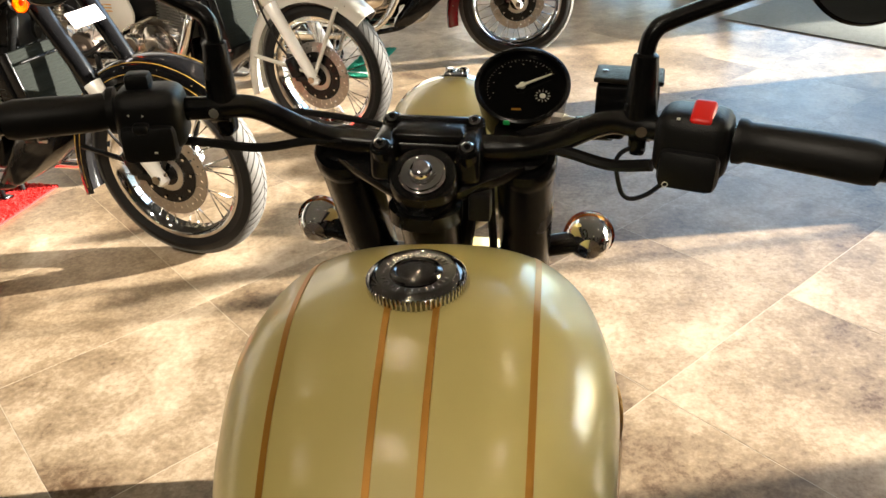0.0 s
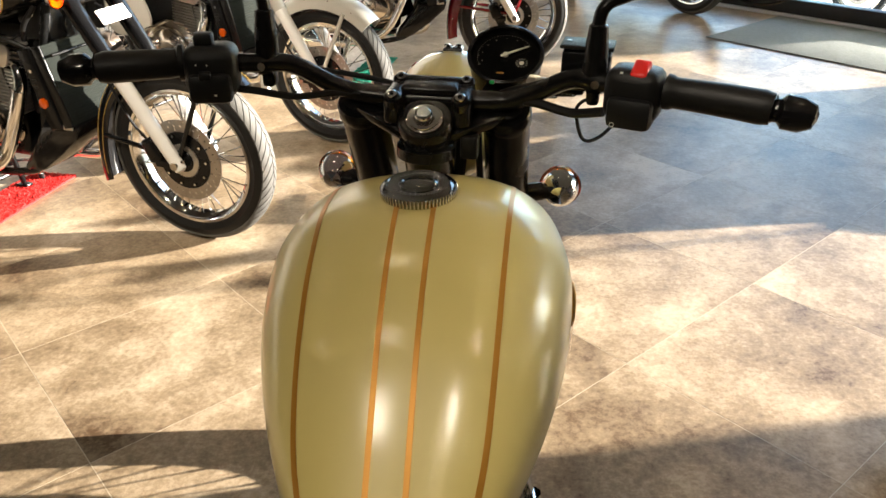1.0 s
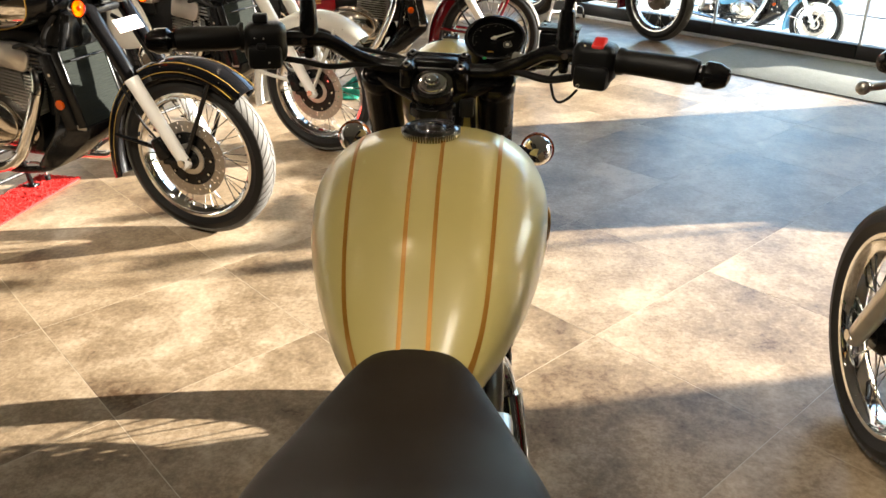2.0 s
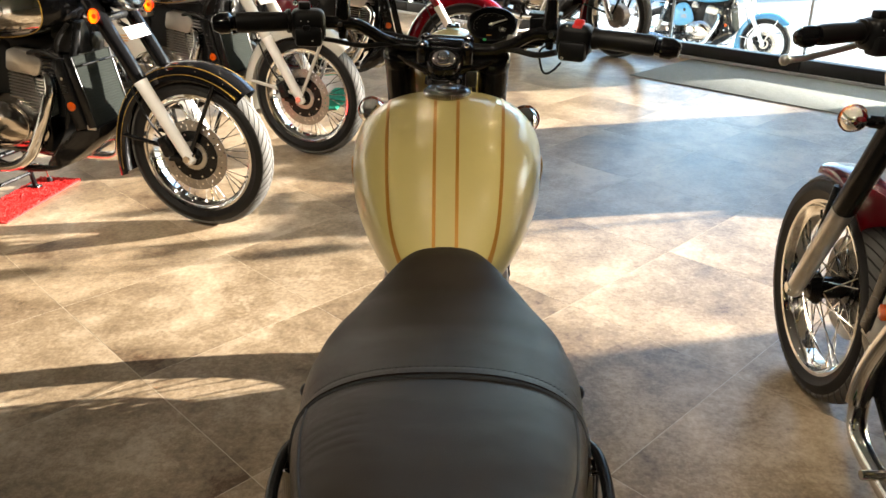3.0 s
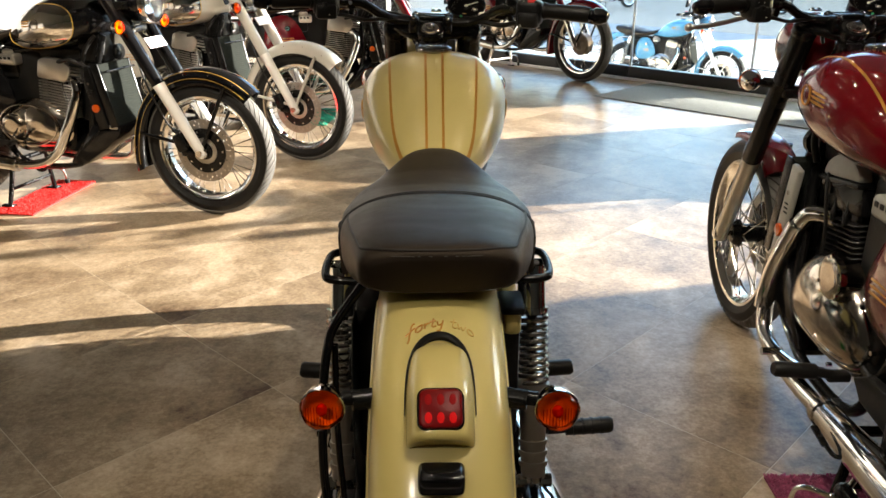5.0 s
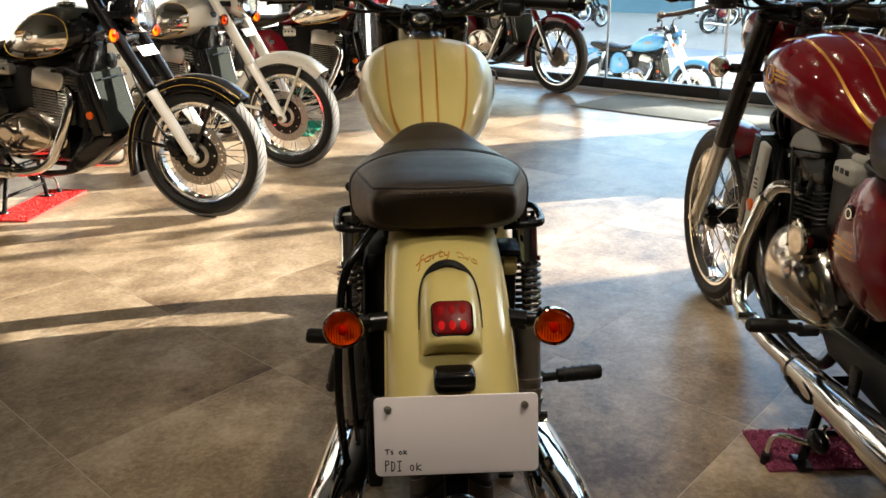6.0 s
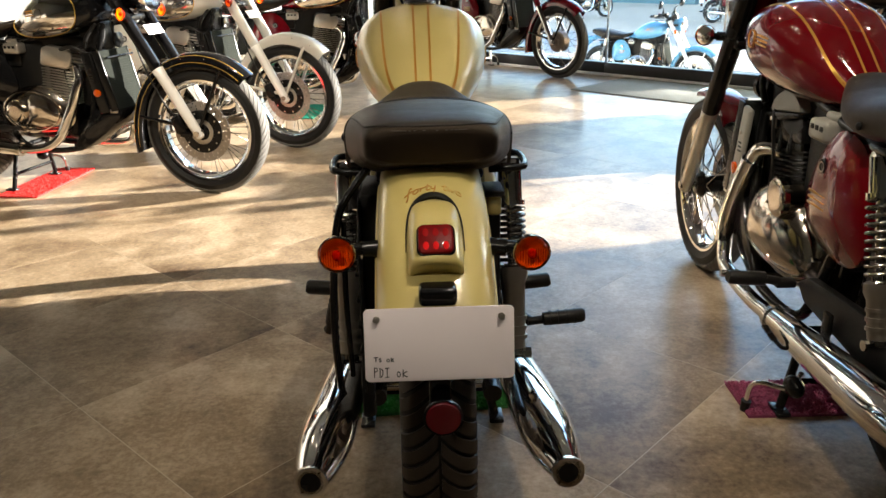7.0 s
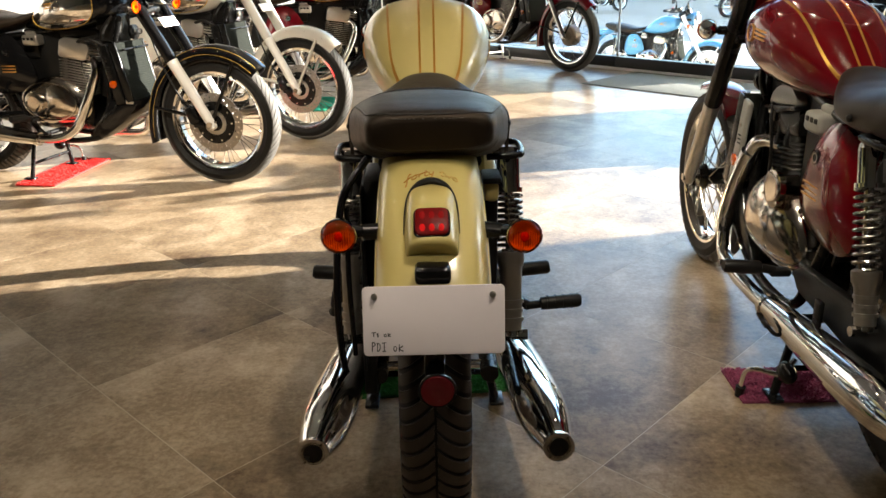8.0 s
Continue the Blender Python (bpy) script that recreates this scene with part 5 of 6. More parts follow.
def motorcycle(name, m, label, s, group="display motorcycles"):
    bike = thing(name, m, label, "motorcycle", group)
    st = steer_matrix(s.get("steer", 0.0))
    paint = s["paint"]
    front_end(bike, s, st)
    cockpit(bike, s, st)
    wheel(bike, "rear_wheel", AXLE_R, 0.312, 0.122, 0.222, disc=0, drum=True, coarse=True)
    # tank
    tank = part("fuel_tank", tank_body(), paint, bike, s["tank_label"])
    for xf, xb in (((-0.103, -0.089), (-0.0195, -0.0165), (0.0195, 0.0165), (0.099, 0.082)) if s.get("stripes", True) else ()):
        part("stripe", tank_stripe(xf, xb, 0.44, 0.895 if abs(xf) > 0.05 else 0.75), GOLD, tank, "gold pinstripe")
    cap_z = tank_z(0.779, 0) - 0.004
    cap = part("filler_cap", lathe([(cap_z, 0.037), (cap_z + 0.004, 0.0395), (cap_z + 0.013, 0.0395), (cap_z + 0.0155, 0.0370), (cap_z + 0.0165, 0.0335), (cap_z + 0.0155, 0.0325), (cap_z + 0.0150, 0.0215), (cap_z + 0.0168, 0.0205), (cap_z + 0.0180, 0.0175), (cap_z + 0.0170, 0.0160), (cap_z + 0.0178, 0.010), (cap_z + 0.018, 0.001)], 56, "z", (0, 0.779, 0)), DARKCHROME, tank, "ribbed chrome filler cap", m=None)
    rib = mesh_cached(("rib", round(cap_z, 4)), lambda: rbox((0.0397, 0, cap_z + 0.008), (0.0022, 0.0021, 0.010), 0.0006, 1), CHROME)
    for i in range(64):
        part("rib", rib, None, cap, m=Matrix.Translation((0, 0.779, 0)) @ Matrix.Rotation(2 * math.pi * i / 64, 4, "Z"))
    mark = mesh_cached(("capmark", round(cap_z, 4)), lambda: rbox((0.0270, 0, cap_z + 0.0155), (0.0040, 0.0011, 0.0008), 0.0003, 1), STEEL)
    for i in range(26):
        q = 200 + 140 * i / 12 if i < 13 else 30 + 120 * (i - 13) / 12
        part("raised_mark", mark, None, cap, m=Matrix.Translation((0, 0.779, 0)) @ Matrix.Rotation(radians(q), 4, "Z"))
    part("cap_seat", ring_lathe([(cap_z - 0.006, 0.0415), (cap_z + 0.002, 0.0415), (cap_z + 0.002, 0.0440), (cap_z - 0.006, 0.0455)], 48, "z", (0, 0.779, 0)), paint, tank)
    for side in (1, -1):
        if s.get("chrome_panel"):
            bm, edge = tank_panel(side, 0.675, 0.838, 0.192, 0.092)
            pn = part("chrome_panel", bm, CHROME, tank, "mirror chrome tank side")
            part("panel_line", tube(edge, 0.0022, 6, closed=True), GOLDLINE, pn)
        yb, zb = (0.775, s.get("badge_z", 0.868)) if not s.get("chrome_panel") else (0.68, 0.85)
        bm, edge = tank_panel(side, yb, zb, 0.021, 0.021, 0.0022, 4, 28)
        bd = part("tank_badge", bm, s["paint"] if not s.get("chrome_panel") else STEEL, tank, "round metal-rimmed badge")
        part("badge_ring", tube(edge, 0.0024, 6, closed=True), STEEL if s.get("chrome_panel") else GOLD, bd)
        for k in range(3):
            bm, edge = tank_panel(side, yb - 0.055, zb + 0.010 - 0.010 * k, 0.030, 0.0030, 0.0020, 3, 20)
            part("badge_bar", bm, GOLD, bd)
    # seat
    if s.get("seat", True):
        seat = part("seat", seat_body(), LEATHER, bike, "black leatherette dual seat")
        strap_y = lambda q: 0.119 - 0.024 * q * q - 0.040 * q ** 4
        rows = []
        for i in range(61):
            q = -1.0 + 2.0 * i / 60
            y = strap_y(q)
            out = Vector((math.copysign(abs(q) ** 3, q), 0, 1 - 0.7 * abs(q) ** 3)).normalized()
            p0, p1 = seat_point(y - 0.009, q), seat_point(y + 0.009, q)
            rows.append([p0 - out * 0.004, p1 - out * 0.004, p1 + out * 0.0012, p1.lerp(p0, 0.5) + out * 0.0034, p0 + out * 0.0036, p0 + out * 0.001])
        for k, sg in ((0, -1), (-1, 1)):
            low = [Vector((v.x * 0.975, v.y - 0.008, v.z - 0.045)) for v in rows[k]]
            rows = [low] + rows if k == 0 else rows + [low]
        part("strap", loft(rows), LEATHER, seat, "black cross strap")
        stitch = mesh_cached("stitch", lambda: rbox((0, 0, 0), (0.0046, 0.0011, 0.0009), 0.0003, 1), PIPING)
        for i in range(44 if s.get("sewn") else 0):
            q = -0.62 + 1.24 * i / 43
            p = seat_point(strap_y(q) + 0.013, q)
            part("stitch", stitch, None, seat, m=Matrix.Translation(p + Vector((0, 0, 0.0004))))
        # black tube drawn as the shaded gap behind the strap
        part("strap_edge", on_seat(lambda q: strap_y(q) - 0.0125, -0.97, 0.97, 0.0032, -0.0006), MATT, seat)
        seam = [seat_point(0.092 - 0.189 * i / 24, -0.68) for i in range(24)]
        hem = [seat_point(-0.097 - 0.0410 * math.sin(math.pi * i / 46) ** 0.35, -0.68 + 1.36 * i / 46) for i in range(47)]
        seam += hem
        seam += [seat_point(-0.097 + 0.189 * (i + 1) / 24, 0.68) for i in range(24)]
        part("piping", tube(seam, 0.0019, 8), PIPING, seat, "dark grey piping")
        thread = mesh_cached("thread", lambda: rbox((0, 0, 0), (0.0044, 0.0010, 0.0009), 0.0003, 1), THREAD)
        for p, q in zip(hem[3:43], hem[4:44]) if s.get("sewn") else ():
            turn = Matrix.Rotation(math.atan2(q.y - p.y, q.x - p.x), 4, "Z") @ Matrix.Rotation(radians(80), 4, "X")
            part("stitch", thread, None, seat, m=Matrix.Translation(p.lerp(q, 0.5) + Vector((0, -0.0052, -0.0064))) @ turn)
        part("seat_base", rbox((0, 0.14, 0.722), (0.19, 0.26, 0.02), 0.008), MATT, seat)
        for side in (1, -1):
            part("seat_knob", ball((0.161 * side, 0.205, 0.752), (0.007, 0.009, 0.009), 10), MATT, seat)
            loop = bent([(0.125 * side, 0.148, 0.727), (0.158 * side, 0.142, 0.728), (0.172 * side, 0.118, 0.729), (0.172 * side, 0.052, 0.728), (0.158 * side, 0.028, 0.728), (0.105 * side, 0.023, 0.727)], 0.0066, 10)
            part("grab_loop", loop, SATIN, bike, "small black grab loop")
    # rear mudguard and its lamp
    c = (0.0, 0.29)
    gr = part("rear_mudguard", arc_sweep(c, 0.484, 70, 138, fender_section(0.0865, 0.066, 0.0045, 44), 44, lambda f: 0.94 + 0.06 * min(1, f * 3)), paint, bike, s.get("guard_label", "painted rear mudguard"))
    for side in (1, -1):
        part("edge_bead", tube([(0.0865 * side, c[0] + 0.421 * math.cos(radians(a)), c[1] + 0.421 * math.sin(radians(a))) for a in range(92, 139, 4)], 0.0035, 6), paint, gr)
    path = curve_pts([(0, -0.193, 0.7375), (0, -0.216, 0.7420), (0, -0.250, 0.7395), (0, -0.282, 0.731), (0, -0.306, 0.714), (0, -0.3215, 0.702), (0, -0.328, 0.695), (0, -0.3285, 0.688), (0, -0.321, 0.684)], 4)
    wide = spline((0, 0.06, 0.125, 0.25, 0.375, 0.75, 0.85, 0.94, 1.0), (0.016, 0.031, 0.037, 0.040, 0.0405, 0.0400, 0.0375, 0.031, 0.016))
    rings = []
    for i, p in enumerate(path):
        d = (p - Vector((0, c[0], c[1]))).normalized()
        f = Vector((0, c[0], c[1])) + d * 0.452
        w = wide(i / (len(path) - 1))
        ring = []
        for j in range(21):
            q = math.pi * j / 20
            cc, ss = math.cos(q), math.sin(q)
            ring.append(f.lerp(p, abs(ss) ** 0.55) + Vector((w * math.copysign(abs(cc) ** 0.6, cc), 0, 0)))
        rings.append(ring)
    tl = part("tail_lamp", loft(rings), paint, gr, "painted tail lamp housing")
    lm = Matrix.Translation((0, -0.305, 0.712)) @ Matrix(((1, 0, 0, 0), (0, 0.747, -0.664, 0), (0, 0.664, 0.747, 0), (0, 0, 0, 1)))
    part("lamp_bezel", moved(slab(rounded(0.0535, 0.0495, 0.011), 0.009, "xy", -0.005, 0.002), lm), BLACK, tl)
    for ix in (-1, 0, 1):
        for iy in (-1, 1):
            part("lens_cell", moved(ball((0.0138 * ix, 0.0104 * iy - 0.001, 0.0072), (0.0058, 0.0088, 0.0012), 16), lm), REDCELL if iy < 0 else DIMCELL, tl)
    part("lamp_lens", moved(slab(rounded(0.049, 0.045, 0.009), 0.008, "xy", 0.0, 0.003), lm), REDLENS, tl, "red ribbed tail lamp lens")
    gasket = []
    for i in range(25):
        q = math.pi * i / 24
        xx = 0.0420 * math.cos(q)
        a = radians(125.0 - 13.0 * math.sin(q) ** 0.62)
        rr = 0.4215 + 0.064 * (1 - (abs(xx) / 0.0865) ** (2 / 0.72)) ** 0.36 + 0.001
        gasket.append((xx, c[0] + rr * math.cos(a), c[1] + rr * math.sin(a)))
    part("gasket", tube(gasket, [0.0006 + 0.0056 * math.sin(math.pi * i / 24) ** 1.6 for i in range(25)], 8), RUBBER, tl)
    for side in (1, -1):
        indicator(bike, (0.145 * side, -0.222, 0.663 if side > 0 else 0.669), (0.075 * side, -0.205, 0.667), -1)
    part("plate_bracket", join(rbox((0, -0.350, 0.652), (0.052, 0.034, 0.026), 0.007, 3), rbox((0, -0.372, 0.585), (0.15, 0.006, 0.09), 0.002), rbox((0, -0.375, 0.52), (0.03, 0.006, 0.08), 0.002)), BLACK, bike)
    tilt = Matrix.Translation((0, -0.386, 0.5955)) @ Matrix.Rotation(radians(-11), 4, "X")
    if s.get("plate", True):
        pl = part("number_plate", moved(slab(rounded(0.2, 0.1, 0.007), 0.003, "xz", -0.003, 0.0008), tilt), PLATE, bike, "blank pinkish-white number plate with handwritten notes")
        for side in (1, -1):
            part("plate_bolt", moved(join(rod((0.083 * side, -0.003, 0.036), (0.083 * side, -0.0055, 0.036), 0.0046, 16), rod((0.083 * side, -0.0055, 0.036), (0.083 * side, -0.008, 0.036), 0.0028, 6)), tilt), ALLOY, pl)
        if s.get("notes"):
            for body, z in (("Ts ok", -0.0225), ("PDI ok", -0.0435)):
                pen("handwriting", WORDS[body], lambda u, v: tilt @ Vector((-0.1 + u / 1000, -0.0031, z + v / 1000)), 0.00072, INK, pl, "handwritten note in black ink")
    part("rear_reflector", lathe([(-0.396, 0.026), (-0.400, 0.0275), (-0.404, 0.0275), (-0.404, 0.0245)], 32, "y", (0.003, 0, 0.491)), BLACK, bike, "round dark red reflector")
    part("reflector_lens", lathe([(-0.4042, 0.0245), (-0.4065, 0.0235), (-0.407, 0.001)], 32, "y", (0.003, 0, 0.491)), DARKRED, bike)
    part("rear_hugger", rbox((0.0, -0.365, 0.50), (0.03, 0.008, 0.11), 0.003), MATT, bike)
    if s.get("script"):
        def on_guard(u, v):
            x = (u - 2.9) * 0.0126
            q = radians(109.9) - (v * 0.0098 + 0.05 * x - 10.0 * x * x) / 0.486
            rr = 0.420 + 0.064 * (1 - min(0.98, abs(x) / 0.0865) ** (2 / 0.72)) ** 0.36 + 0.0003
            return Vector((x, rr * math.cos(q), c[1] + rr * math.sin(q)))
        for word, ink in zip(s["script"].split(), (SCRIPT, SCRIPT_PALE)):
            pen("mudguard_script", WORDS[word], on_guard, 0.0012, ink, gr, "gold script" if ink == SCRIPT else "worn gold script")
    # chassis
    for side in (1, -1):
        x = side
        part("swinging_arm", bent([(0.085 * x, 0.44, 0.335), (0.105 * x, 0.25, 0.325), (0.108 * x, 0.0, 0.312), (0.108 * x, -0.04, 0.311)], 0.018, 12), SATIN, bike)
        shock(bike, side, s.get("spring_end", 0.64))
        exhaust(bike, side, s)
        part("frame_tube", bent([(0.03 * x, 0.90, 0.84), (0.05 * x, 0.70, 0.765), (0.07 * x, 0.48, 0.725), (0.085 * x, 0.28, 0.70), (0.085 * x, 0.17, 0.700), (0.085 * x, 0.10, 0.695)], 0.013, 12), SATIN, bike)
        part("down_tube", bent([(0.03 * x, 0.92, 0.80), (0.07 * x, 0.86, 0.55), (0.09 * x, 0.80, 0.28), (0.10 * x, 0.70, 0.215), (0.10 * x, 0.46, 0.22), (0.10 * x, 0.36, 0.36), (0.09 * x, 0.26, 0.66)], 0.014, 12), SATIN, bike)
        part("side_panel", side_plate(side, 0.318, 0.575, 0.132, 0.140, 0.115, 0.036, 0.16), s.get("panel", paint), bike, "glossy oval side panel")
        for k in range(3):
            part("panel_bar", rbox((0.1490 * x, 0.350, 0.572 - 0.014 * k), (0.004, 0.080, 0.006), 0.002, 1), GOLD, bike)
        pb = part("panel_badge", lathe([(0.138 * x, 0.018), (0.1475 * x, 0.018), (0.1485 * x, 0.016), (0.149 * x, 0.001)], 24, "x", (0, 0.348, 0.634)), BLACK, bike)
        part("badge_ring", ring_lathe([(0.1486 * x, 0.009), (0.1486 * x, 0.012), (0.150 * x, 0.012), (0.150 * x, 0.009)], 24, "x", (0, 0.348, 0.634)), CHROME, pb)
        pg = part("footrest", join(tube([(0.165 * x, 0.438, 0.325), (0.20 * x, 0.437, 0.332), (0.203 * x, 0.437, 0.333), (0.288 * x, 0.435, 0.341), (0.294 * x, 0.435, 0.342)], [0.011, 0.011, 0.0175, 0.0175, 0.013], 14), rbox((0.15 * x, 0.44, 0.32), (0.05, 0.03, 0.02), 0.005)), RUBBER, bike, "black rubber footrest")
        if s.get("no_left_peg") and side < 0:
            continue
        pr = part("pillion_footrest", join(tube([(0.205 * x, 0.182, 0.352), (0.235 * x, 0.181, 0.356), (0.237 * x, 0.181, 0.357), (0.318 * x, 0.180, 0.364), (0.324 * x, 0.180, 0.364)], [0.009, 0.009, 0.0145, 0.0155, 0.012], 14), bent([(0.13 * x, 0.27, 0.40), (0.18 * x, 0.22, 0.36), (0.21 * x, 0.182, 0.352)], 0.011, 10)), RUBBER, bike, "black rubber pillion footrest")
        if s.get("fold_left") and side < 0:
            pr.matrix_basis = Matrix.Translation((-0.215, 0.182, 0.352)) @ Matrix.Rotation(radians(100), 4, "Y") @ Matrix.Rotation(radians(25), 4, "Z") @ Matrix.Translation((0.215, -0.182, -0.352))
        for k in range(4):
            part("groove", tube([(0.25 * x + 0.017 * k * x, 0.181, 0.359 + 0.001 * k), (0.2545 * x + 0.017 * k * x, 0.181, 0.3593 + 0.001 * k)], 0.0163, 14), MATT, pr)
    if s.get("plate", True):
        tool = part("tool_box", rbox((0.112, 0.02, 0.668), (0.026, 0.06, 0.036), 0.007, 2), paint, bike, "small painted box beside the mudguard")
        part("cap", rbox((0.112, 0.02, 0.691), (0.036, 0.070, 0.012), 0.005, 2), MATT, tool)
    for side in (1, -1):
        part("wheel_liner", rbox((0.108 * side, 0.08, 0.555), (0.036, 0.14, 0.20 if side > 0 else 0.27), 0.008), MATT, bike)
    part("air_box", rbox((0, 0.40, 0.655), (0.15, 0.16, 0.11), 0.02), MATT, bike)
    part("head_gusset", rbox((0, 0.855, 0.745), (0.085, 0.13, 0.13), 0.015), MATT, bike)
    part("frame_spine", rbox((0, 0.60, 0.715), (0.11, 0.42, 0.05), 0.012), MATT, bike)
    for side in (1, -1):
        part("cable_cover", bent([(0.06 * side, 0.90, 0.80), (0.085 * side, 0.86, 0.74), (0.08 * side, 0.84, 0.69)], 0.009, 10), RUBBER, bike)
        part("bracket_bolt", rod((0.04 * side, 0.87, 0.77), (0.052 * side, 0.87, 0.77), 0.008, 8), CHROME, bike)
    part("battery_box", rbox((0, 0.26, 0.58), (0.20, 0.24, 0.20), 0.02), MATT, bike)
    part("backbone", rod((0, 0.93, 0.88), (0, 0.40, 0.74), 0.03, 12), SATIN, bike)
    part("inner_guard", arc_sweep((0.0, 0.312), 0.37, 10, 80, fender_section(0.075, 0.03, 0.004), 14), MATT, bike)
    engine(bike, s)
    # radiator with its side cover
    rt = Matrix.Rotation(radians(12), 4, "X")
    ahead = Matrix.Translation((0, s.get("rad_ahead", 0.0), 0))
    rad = part("radiator", rbox((0, 0.897, 0.545), (0.215, 0.034, 0.275), 0.005, 2, rt), RADIATOR, bike, "dark finned radiator", m=ahead)
    bar = mesh_cached("core_fin", lambda: rbox((0, 0, 0), (0.200, 0.003, 0.0032), 0.0008, 1), CORE)
    for k in range(25):
        part("core_fin", bar, None, rad, m=Matrix.Translation((0, 0.897, 0.545)) @ rt @ Matrix.Translation((0, 0.0172, -0.128 + 0.0107 * k)))
    for side in (1, -1):
        part("radiator_foot", rbox((0.085 * side, 0.918, 0.408), (0.060, 0.040, 0.020), 0.005, 2), ALLOY, rad)
        part("radiator_tank", rbox((0.112 * side, 0.898, 0.545), (0.010, 0.038, 0.28), 0.004, 2, rt), SATIN, rad)
        part("radiator_cover", rbox((0.112 * side, 0.846, 0.535), (0.018, 0.055 if not s.get("rad_cover") else 0.045, 0.28), 0.007, 3, rt), s.get("rad_cover", SATIN), rad)
        part("reflector", lathe([(0.120 * side, 0.018), (0.127 * side, 0.018), (0.1285 * side, 0.015), (0.129 * side, 0.001)], 24, "x", (0, 0.853, 0.492)), AMBER, rad, "round amber reflector")
        part("cover_bolt", rod((0.118 * side, 0.832, 0.60), (0.124 * side, 0.832, 0.60), 0.006, 8), CHROME, rad)
        for k in range(3):
            part("vent_slot", rbox((0.1215 * side, 0.835, 0.57 - 0.012 * k), (0.003, 0.02, 0.005), 0.001, 1), MATT, rad)
    part("grille_line", rod((-0.1, 0.918, 0.652), (0.1, 0.918, 0.652), 0.005, 10), SATIN, rad)
    part("grille_line", rod((-0.1, 0.872, 0.432), (0.1, 0.872, 0.432), 0.005, 10), SATIN, rad)
    part("belly_cover", slab([(0.955, 0.415), (0.94, 0.37), (0.86, 0.30), (0.76, 0.235), (0.685, 0.205), (0.66, 0.235), (0.74, 0.33), (0.80, 0.41)], 0.22, "yz", -0.11, 0.012), BLACK, bike, "glossy black belly cover under the radiator", m=ahead)
    for k in range(4):
        part("cover_slot", rbox((0.1105, 0.80 + 0.025 * k, 0.315 + 0.02 * k), (0.003, 0.007, 0.035), 0.001, 1, Matrix.Rotation(radians(-35), 4, "X")), MATT, bike)
    part("radiator_hose", bent([(0.09, 0.87, 0.66), (0.12, 0.80, 0.70), (0.09, 0.70, 0.68)], 0.009, 12), RUBBER, bike)
    part("horn", lathe([(0.93, 0.034), (0.945, 0.036), (0.95, 0.02), (0.952, 0.002)], 24, "y", (-0.04, 0, 0.72)), SATIN, bike)
    # chain side and stand
    part("chain_case", slab([(-0.05, 0.275), (-0.05, 0.375), (0.05, 0.385), (0.36, 0.365), (0.41, 0.335), (0.37, 0.30), (0.05, 0.268)], 0.025, "yz", -0.135, 0.006), MATT, bike)
    stand = part("centre_stand", join(rod((-0.13, 0.385, 0.215), (0.13, 0.385, 0.215), 0.012, 12), *[bent([(0.11 * x, 0.385, 0.215), (0.13 * x, 0.375, 0.12), (0.155 * x, 0.365, 0.012)], 0.011, 10) for x in (1, -1)], rod((-0.14, 0.37, 0.085), (0.14, 0.37, 0.085), 0.008, 8)), s.get("stand", SATIN), bike, "centre stand on the floor")
    for x in (1, -1):
        part("stand_foot", rbox((0.157 * x, 0.36, 0.013), (0.035, 0.06, 0.010), 0.003), SATIN, stand)
    lv = part("stand_lever", bent([(-0.13, 0.330, 0.13), (-0.17, 0.305, 0.105), (-0.215, 0.345, 0.098), (-0.232, 0.368, 0.075), (-0.236, 0.376, 0.02)], 0.0065, 10), CHROME, stand, "bent chrome stand lever")
    part("rubber_foot", rod((-0.2355, 0.375, 0.032), (-0.237, 0.378, 0.004), 0.0125, 14, 0.0105), RUBBER, lv)
    part("lever_boss", ball((-0.160, 0.300, 0.112), (0.022, 0.034, 0.026), 16), SATIN, lv)
    part("kick_lever", join(bent([(-0.13, 0.262, 0.245), (-0.185, 0.270, 0.234), (-0.208, 0.284, 0.224), (-0.218, 0.310, 0.232)], 0.005, 10), rbox((-0.219, 0.338, 0.236), (0.016, 0.062, 0.007), 0.003, 2, Matrix.Rotation(radians(8), 4, "X"))), SATIN, bike)
    if s.get("side_guard"):
        sg = part("side_guard", bent([(-0.085, -0.02, 0.765), (-0.105, -0.028, 0.747), (-0.126, -0.038, 0.722), (-0.146, -0.052, 0.696), (-0.157, -0.060, 0.670), (-0.166, -0.073, 0.61), (-0.172, -0.085, 0.50), (-0.172, -0.075, 0.40), (-0.170, -0.03, 0.315), (-0.165, 0.06, 0.29)], 0.0068, 12), BLACK, bike, "black tubular side guard")
        part("guard_rail", bent([(-0.150, -0.05, 0.66), (-0.152, -0.06, 0.52), (-0.150, -0.04, 0.36)], 0.005, 10), BLACK, sg)
        part("guard_plate", slab([(-0.055, 0.33), (-0.07, 0.46), (-0.06, 0.60), (-0.02, 0.68), (0.12, 0.69), (0.14, 0.33)], 0.003, "yz", -0.128, 0.001), MATT, sg)
        for k in range(6):
            part("guard_bar", rod((-0.132, -0.045, 0.36 + 0.05 * k), (-0.132, 0.12, 0.37 + 0.05 * k), 0.0035, 8), BLACK, sg)
    return bike


def heading(x, y, yaw, size=1.0):
    """A bike with its front axle over (x, y), turned by yaw degrees from the y axis to the left."""
    return Matrix.Translation((x, y, 0)) @ Matrix.Rotation(radians(yaw), 4, "Z") @ Matrix.Scale(size, 4) @ Matrix.Translation((0, -AXLE_F[0], 0))


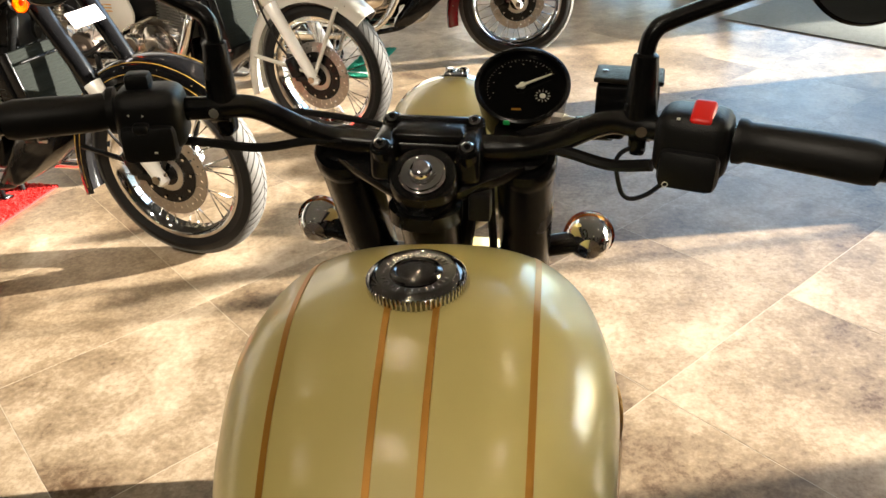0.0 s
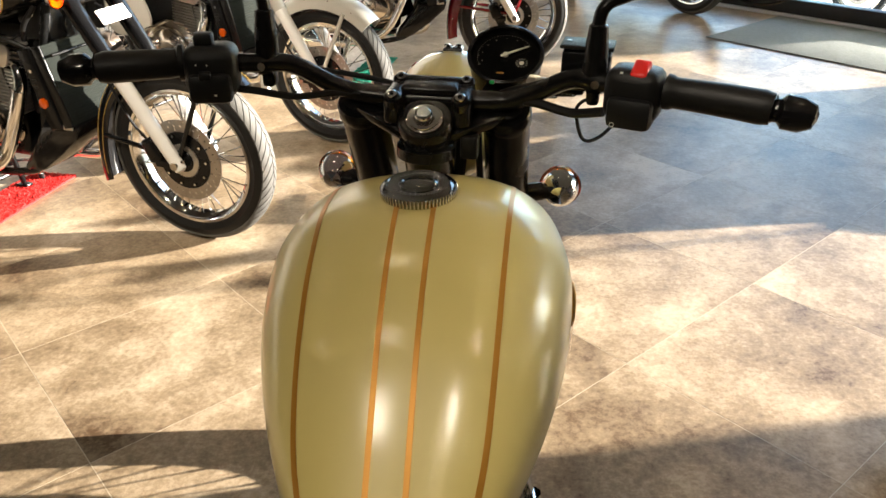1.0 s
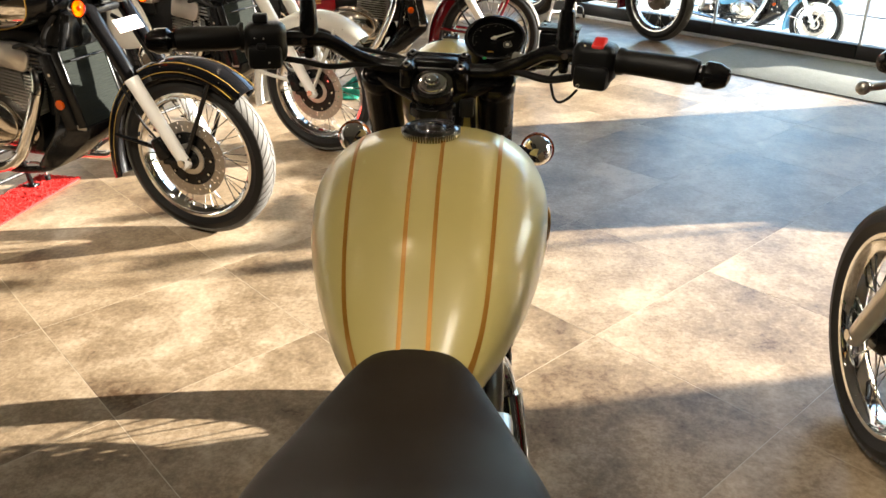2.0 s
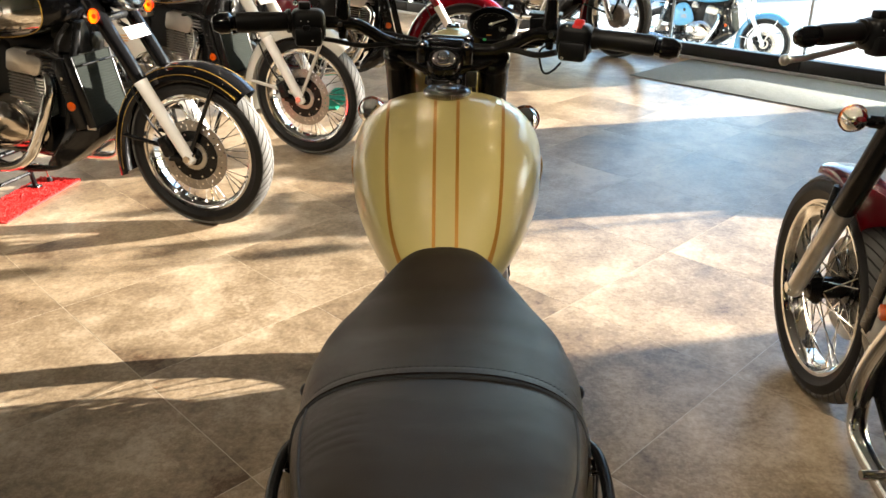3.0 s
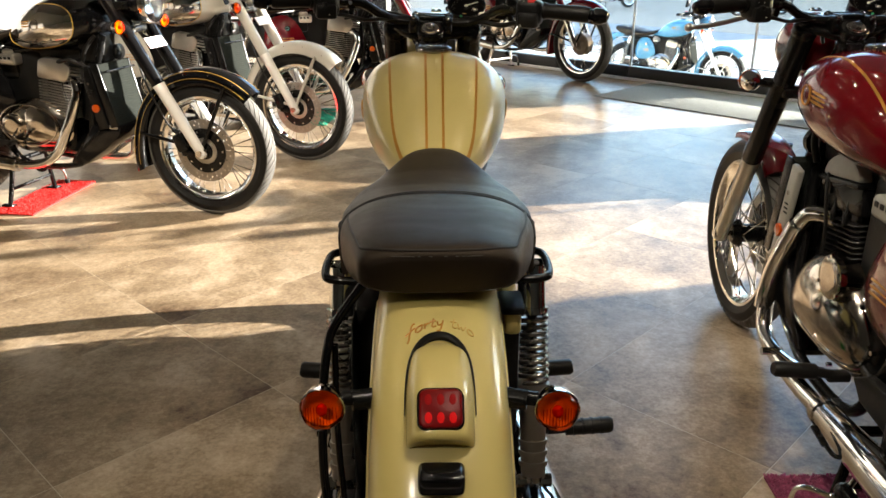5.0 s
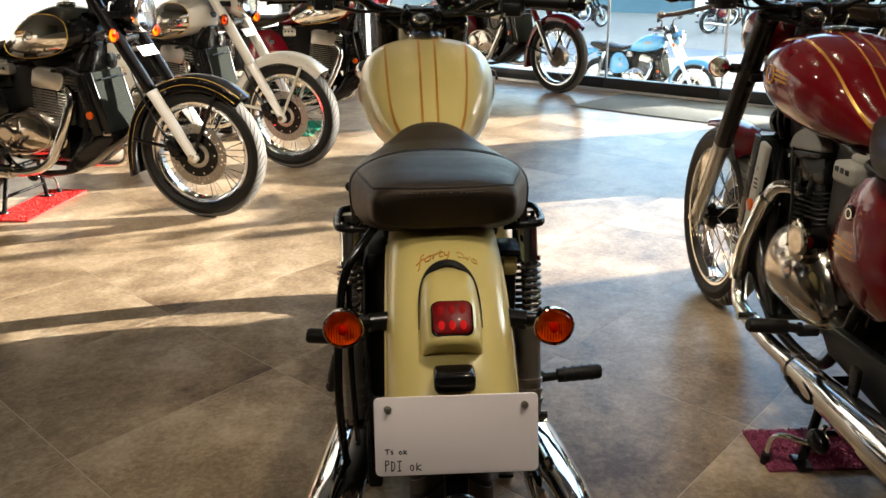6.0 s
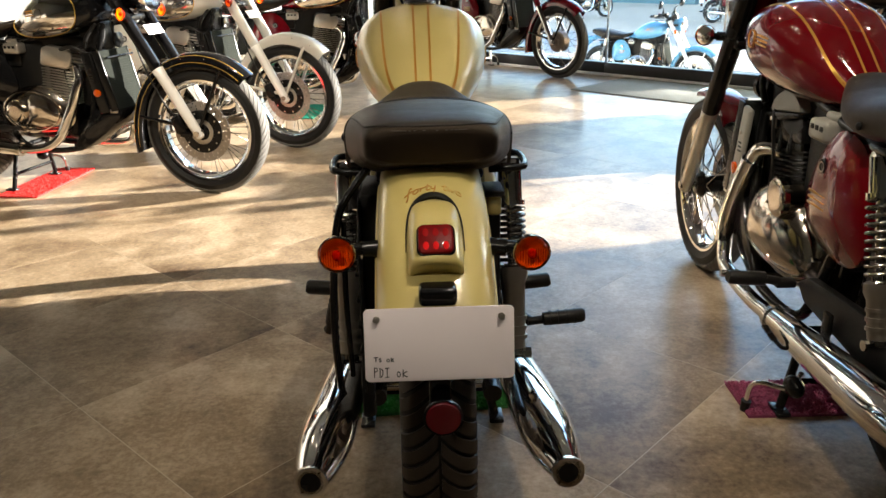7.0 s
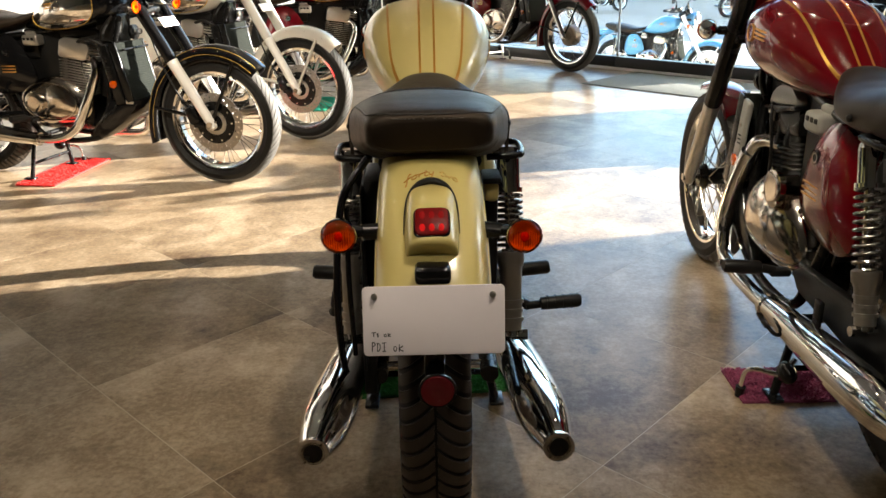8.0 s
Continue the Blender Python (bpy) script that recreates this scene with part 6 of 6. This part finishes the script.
ROADSTER = dict(paint=OLIVE, badge_z=0.838, sewn=True, tank_label="satin olive fuel tank with gold pinstripes", guard_label="olive rear mudguard with a gold script", script="forty two", notes=True, spring_end=0.53, steer=-4.5, side_guard=True, fold_left=True, head=ALLOY)
main_bike = motorcycle("motorcycle", heading(0, 1.369, 0), "satin olive roadster motorcycle with gold pinstripes and a black seat", ROADSTER)
RED = dict(ROADSTER, paint=MAROON, badge_z=0.868, tank_label="glossy maroon fuel tank with gold pinstripes", guard_label="maroon rear mudguard", script="", notes=False, spring_end=0.66, side_guard=False, fold_left=True, steer=0.0, fork_low=ALLOY, covers=SMOKED, fins=SATIN, half_head=True, levers=ALLOY, lever_drop=0.030, no_left_peg=True, rad_ahead=0.045, rad_cover=GREYCAST, head=GREYCAST, throttle=GREYCAST)
red_bike = motorcycle("motorcycle", heading(1.035, 1.345, -1), "glossy maroon roadster motorcycle with gold pinstripes and chrome pipes", RED)
CLASSIC = dict(paint=BLACK, tank_label="black fuel tank with mirror chrome sides", chrome_panel=True, stripes=False, long_guard=True, guard_line=True, fork_up=BLACK, fork_low=SILVER, fins=ALLOY, steer=0.0, disc=1, front_plate=True, covers=SATINSTEEL, rad_ahead=0.045)
black_bike = motorcycle("motorcycle", heading(-1.022, 2.515, -105, 1.02), "glossy black classic motorcycle with chrome tank sides and gold lines", CLASSIC)
WHITE = dict(CLASSIC, paint=WHITEP, tank_label="ivory fuel tank with mirror chrome sides", guard_line=False, fork_up=WHITEP, stay=WHITEP)
white_bike = motorcycle("motorcycle", heading(-0.745, 3.49, -111, 1.02), "ivory classic motorcycle with chrome tank sides", WHITE)
MAR = dict(CLASSIC, paint=MAROON, tank_label="maroon fuel tank with mirror chrome sides", guard_line=False, fork_up=MAROON, stay=MAROON)
maroon_bike = motorcycle("motorcycle", heading(0.06, 4.73, -84, 1.03), "glossy maroon classic motorcycle with chrome tank sides", MAR)
OLD = dict(MAR, drum=True, stay=SATIN, front_plate=False, stripes=False, plate=False, fork_low=CHROME, stand=SILVER)
old_bike = motorcycle("motorcycle", heading(1.35, 6.19, -142, 1.07), "old maroon motorcycle with drum brakes beside the glazing", OLD)
BLUE = dict(CLASSIC, front_plate=False, paint=BLUEP, tank_label="light blue fuel tank", chrome_panel=False, guard_line=False, fork_up=SILVER, stay=CHROME)
blue_bike = motorcycle("motorcycle", Matrix.Translation((0, 0, -0.74)) @ heading(3.78, 9.30, -130), "light blue motorcycle parked outside the glazing", BLUE)
# two more by the east glazing, which throw their shadows into view
copy_thing(red_bike, heading(5.14, 3.64, -111))
copy_thing(black_bike, heading(4.16, 3.374, -120))
for ob, m in ((black_bike, heading(6.0, 24.0, -60)), (red_bike, heading(9.6, 21.3, -75))):
    far = copy_thing(ob, Matrix.Translation((0, 0, -0.722)) @ m)
    tagged(far, "dark motorcycle parked across the road" if ob == black_bike else "red motorcycle parked across the road", group="motorcycles across the road")

turf("floor_mat", (-1.95, 2.79), (0.21, 0.56), -8, (0.62, 0.03, 0.025), "small bright red turf mat under a centre stand", 3)
turf("floor_mat", (0.965, 0.402), (0.37, 0.165), -1, (0.30, 0.06, 0.13), "small purple turf mat under a stand", 4)
turf("floor_mat", (0.005, 0.463), (0.43, 0.125), 3, (0.03, 0.20, 0.035), "small green turf mat under the centre stand", 5)
turf("floor_mat", (-0.79, 4.70), (0.17, 0.56), -8, (0.02, 0.30, 0.20), "small teal turf mat under a centre stand", 6)

# ---- floor tiles, last ----
TA, TB, A0, B0 = 0.622, 0.597, 0.457 / math.sqrt(2), 1.40 / math.sqrt(2)


def tile_mesh():
    w, h, g, z, e = TA, TB, 0.0011, 0.0, 0.0
    x0, x1, y0, y1 = g, w - g, g, h - g
    verts = [(x0, y0, -0.0003), (x1, y0, -0.0003), (x1, y1, -0.0003), (x0, y1, -0.0003), (x0 + e, y0 + e, z), (x1 - e, y0 + e, z), (x1 - e, y1 - e, z), (x0 + e, y1 - e, z)]
    faces = [(4, 5, 6, 7), (0, 1, 5, 4), (1, 2, 6, 5), (2, 3, 7, 6), (3, 0, 4, 7)]
    return verts, faces


tv, tf = tile_mesh()
tme = bpy.data.meshes.new("tile")
tme.from_pydata(tv, [], tf)
tme.materials.append(FLOOR_MAT)
TR = Matrix(((0.7071, -0.7071, 0, 0), (0.7071, 0.7071, 0, 0), (0, 0, 1, 0), (0, 0, 0, 1)))
rest_v, rest_f = [], []


def inside(p):
    """Whether a place lies in the room."""
    hit = False
    for (ax, ay), (bx, by) in zip(ROOM, ROOM[1:] + ROOM[:1]):
        if (ay > p.y) != (by > p.y) and p.x < (bx - ax) * (p.y - ay) / (by - ay) + ax:
            hit = not hit
    return hit


near = []
for i in range(-20, 24):
    for j in range(-20, 24):
        m = TR @ Matrix.Translation((A0 + TA * i, B0 + TB * j, 0))
        c = m @ Vector((TA / 2, TB / 2, 0))
        if not inside(c):
            continue
        d = (c - Vector((0, 2.4, 0))).length
        near.append((d, m))
near.sort(key=lambda p: p[0])
for d, m in near[:290]:
    ob = new("tile", tme)
    ob.parent = floor
    ob.matrix_basis = m
for d, m in near[290:]:
    b = len(rest_v)
    rest_v += [tuple(m @ Vector(v)) for v in tv]
    rest_f += [tuple(b + k for k in f) for f in tf]
rme = bpy.data.meshes.new("tile_field")
rme.from_pydata(rest_v, [], rest_f)
rme.materials.append(FLOOR_MAT)
rob = new("tile_field", rme)
rob.parent = floor
rob["kind"] = "stuff"
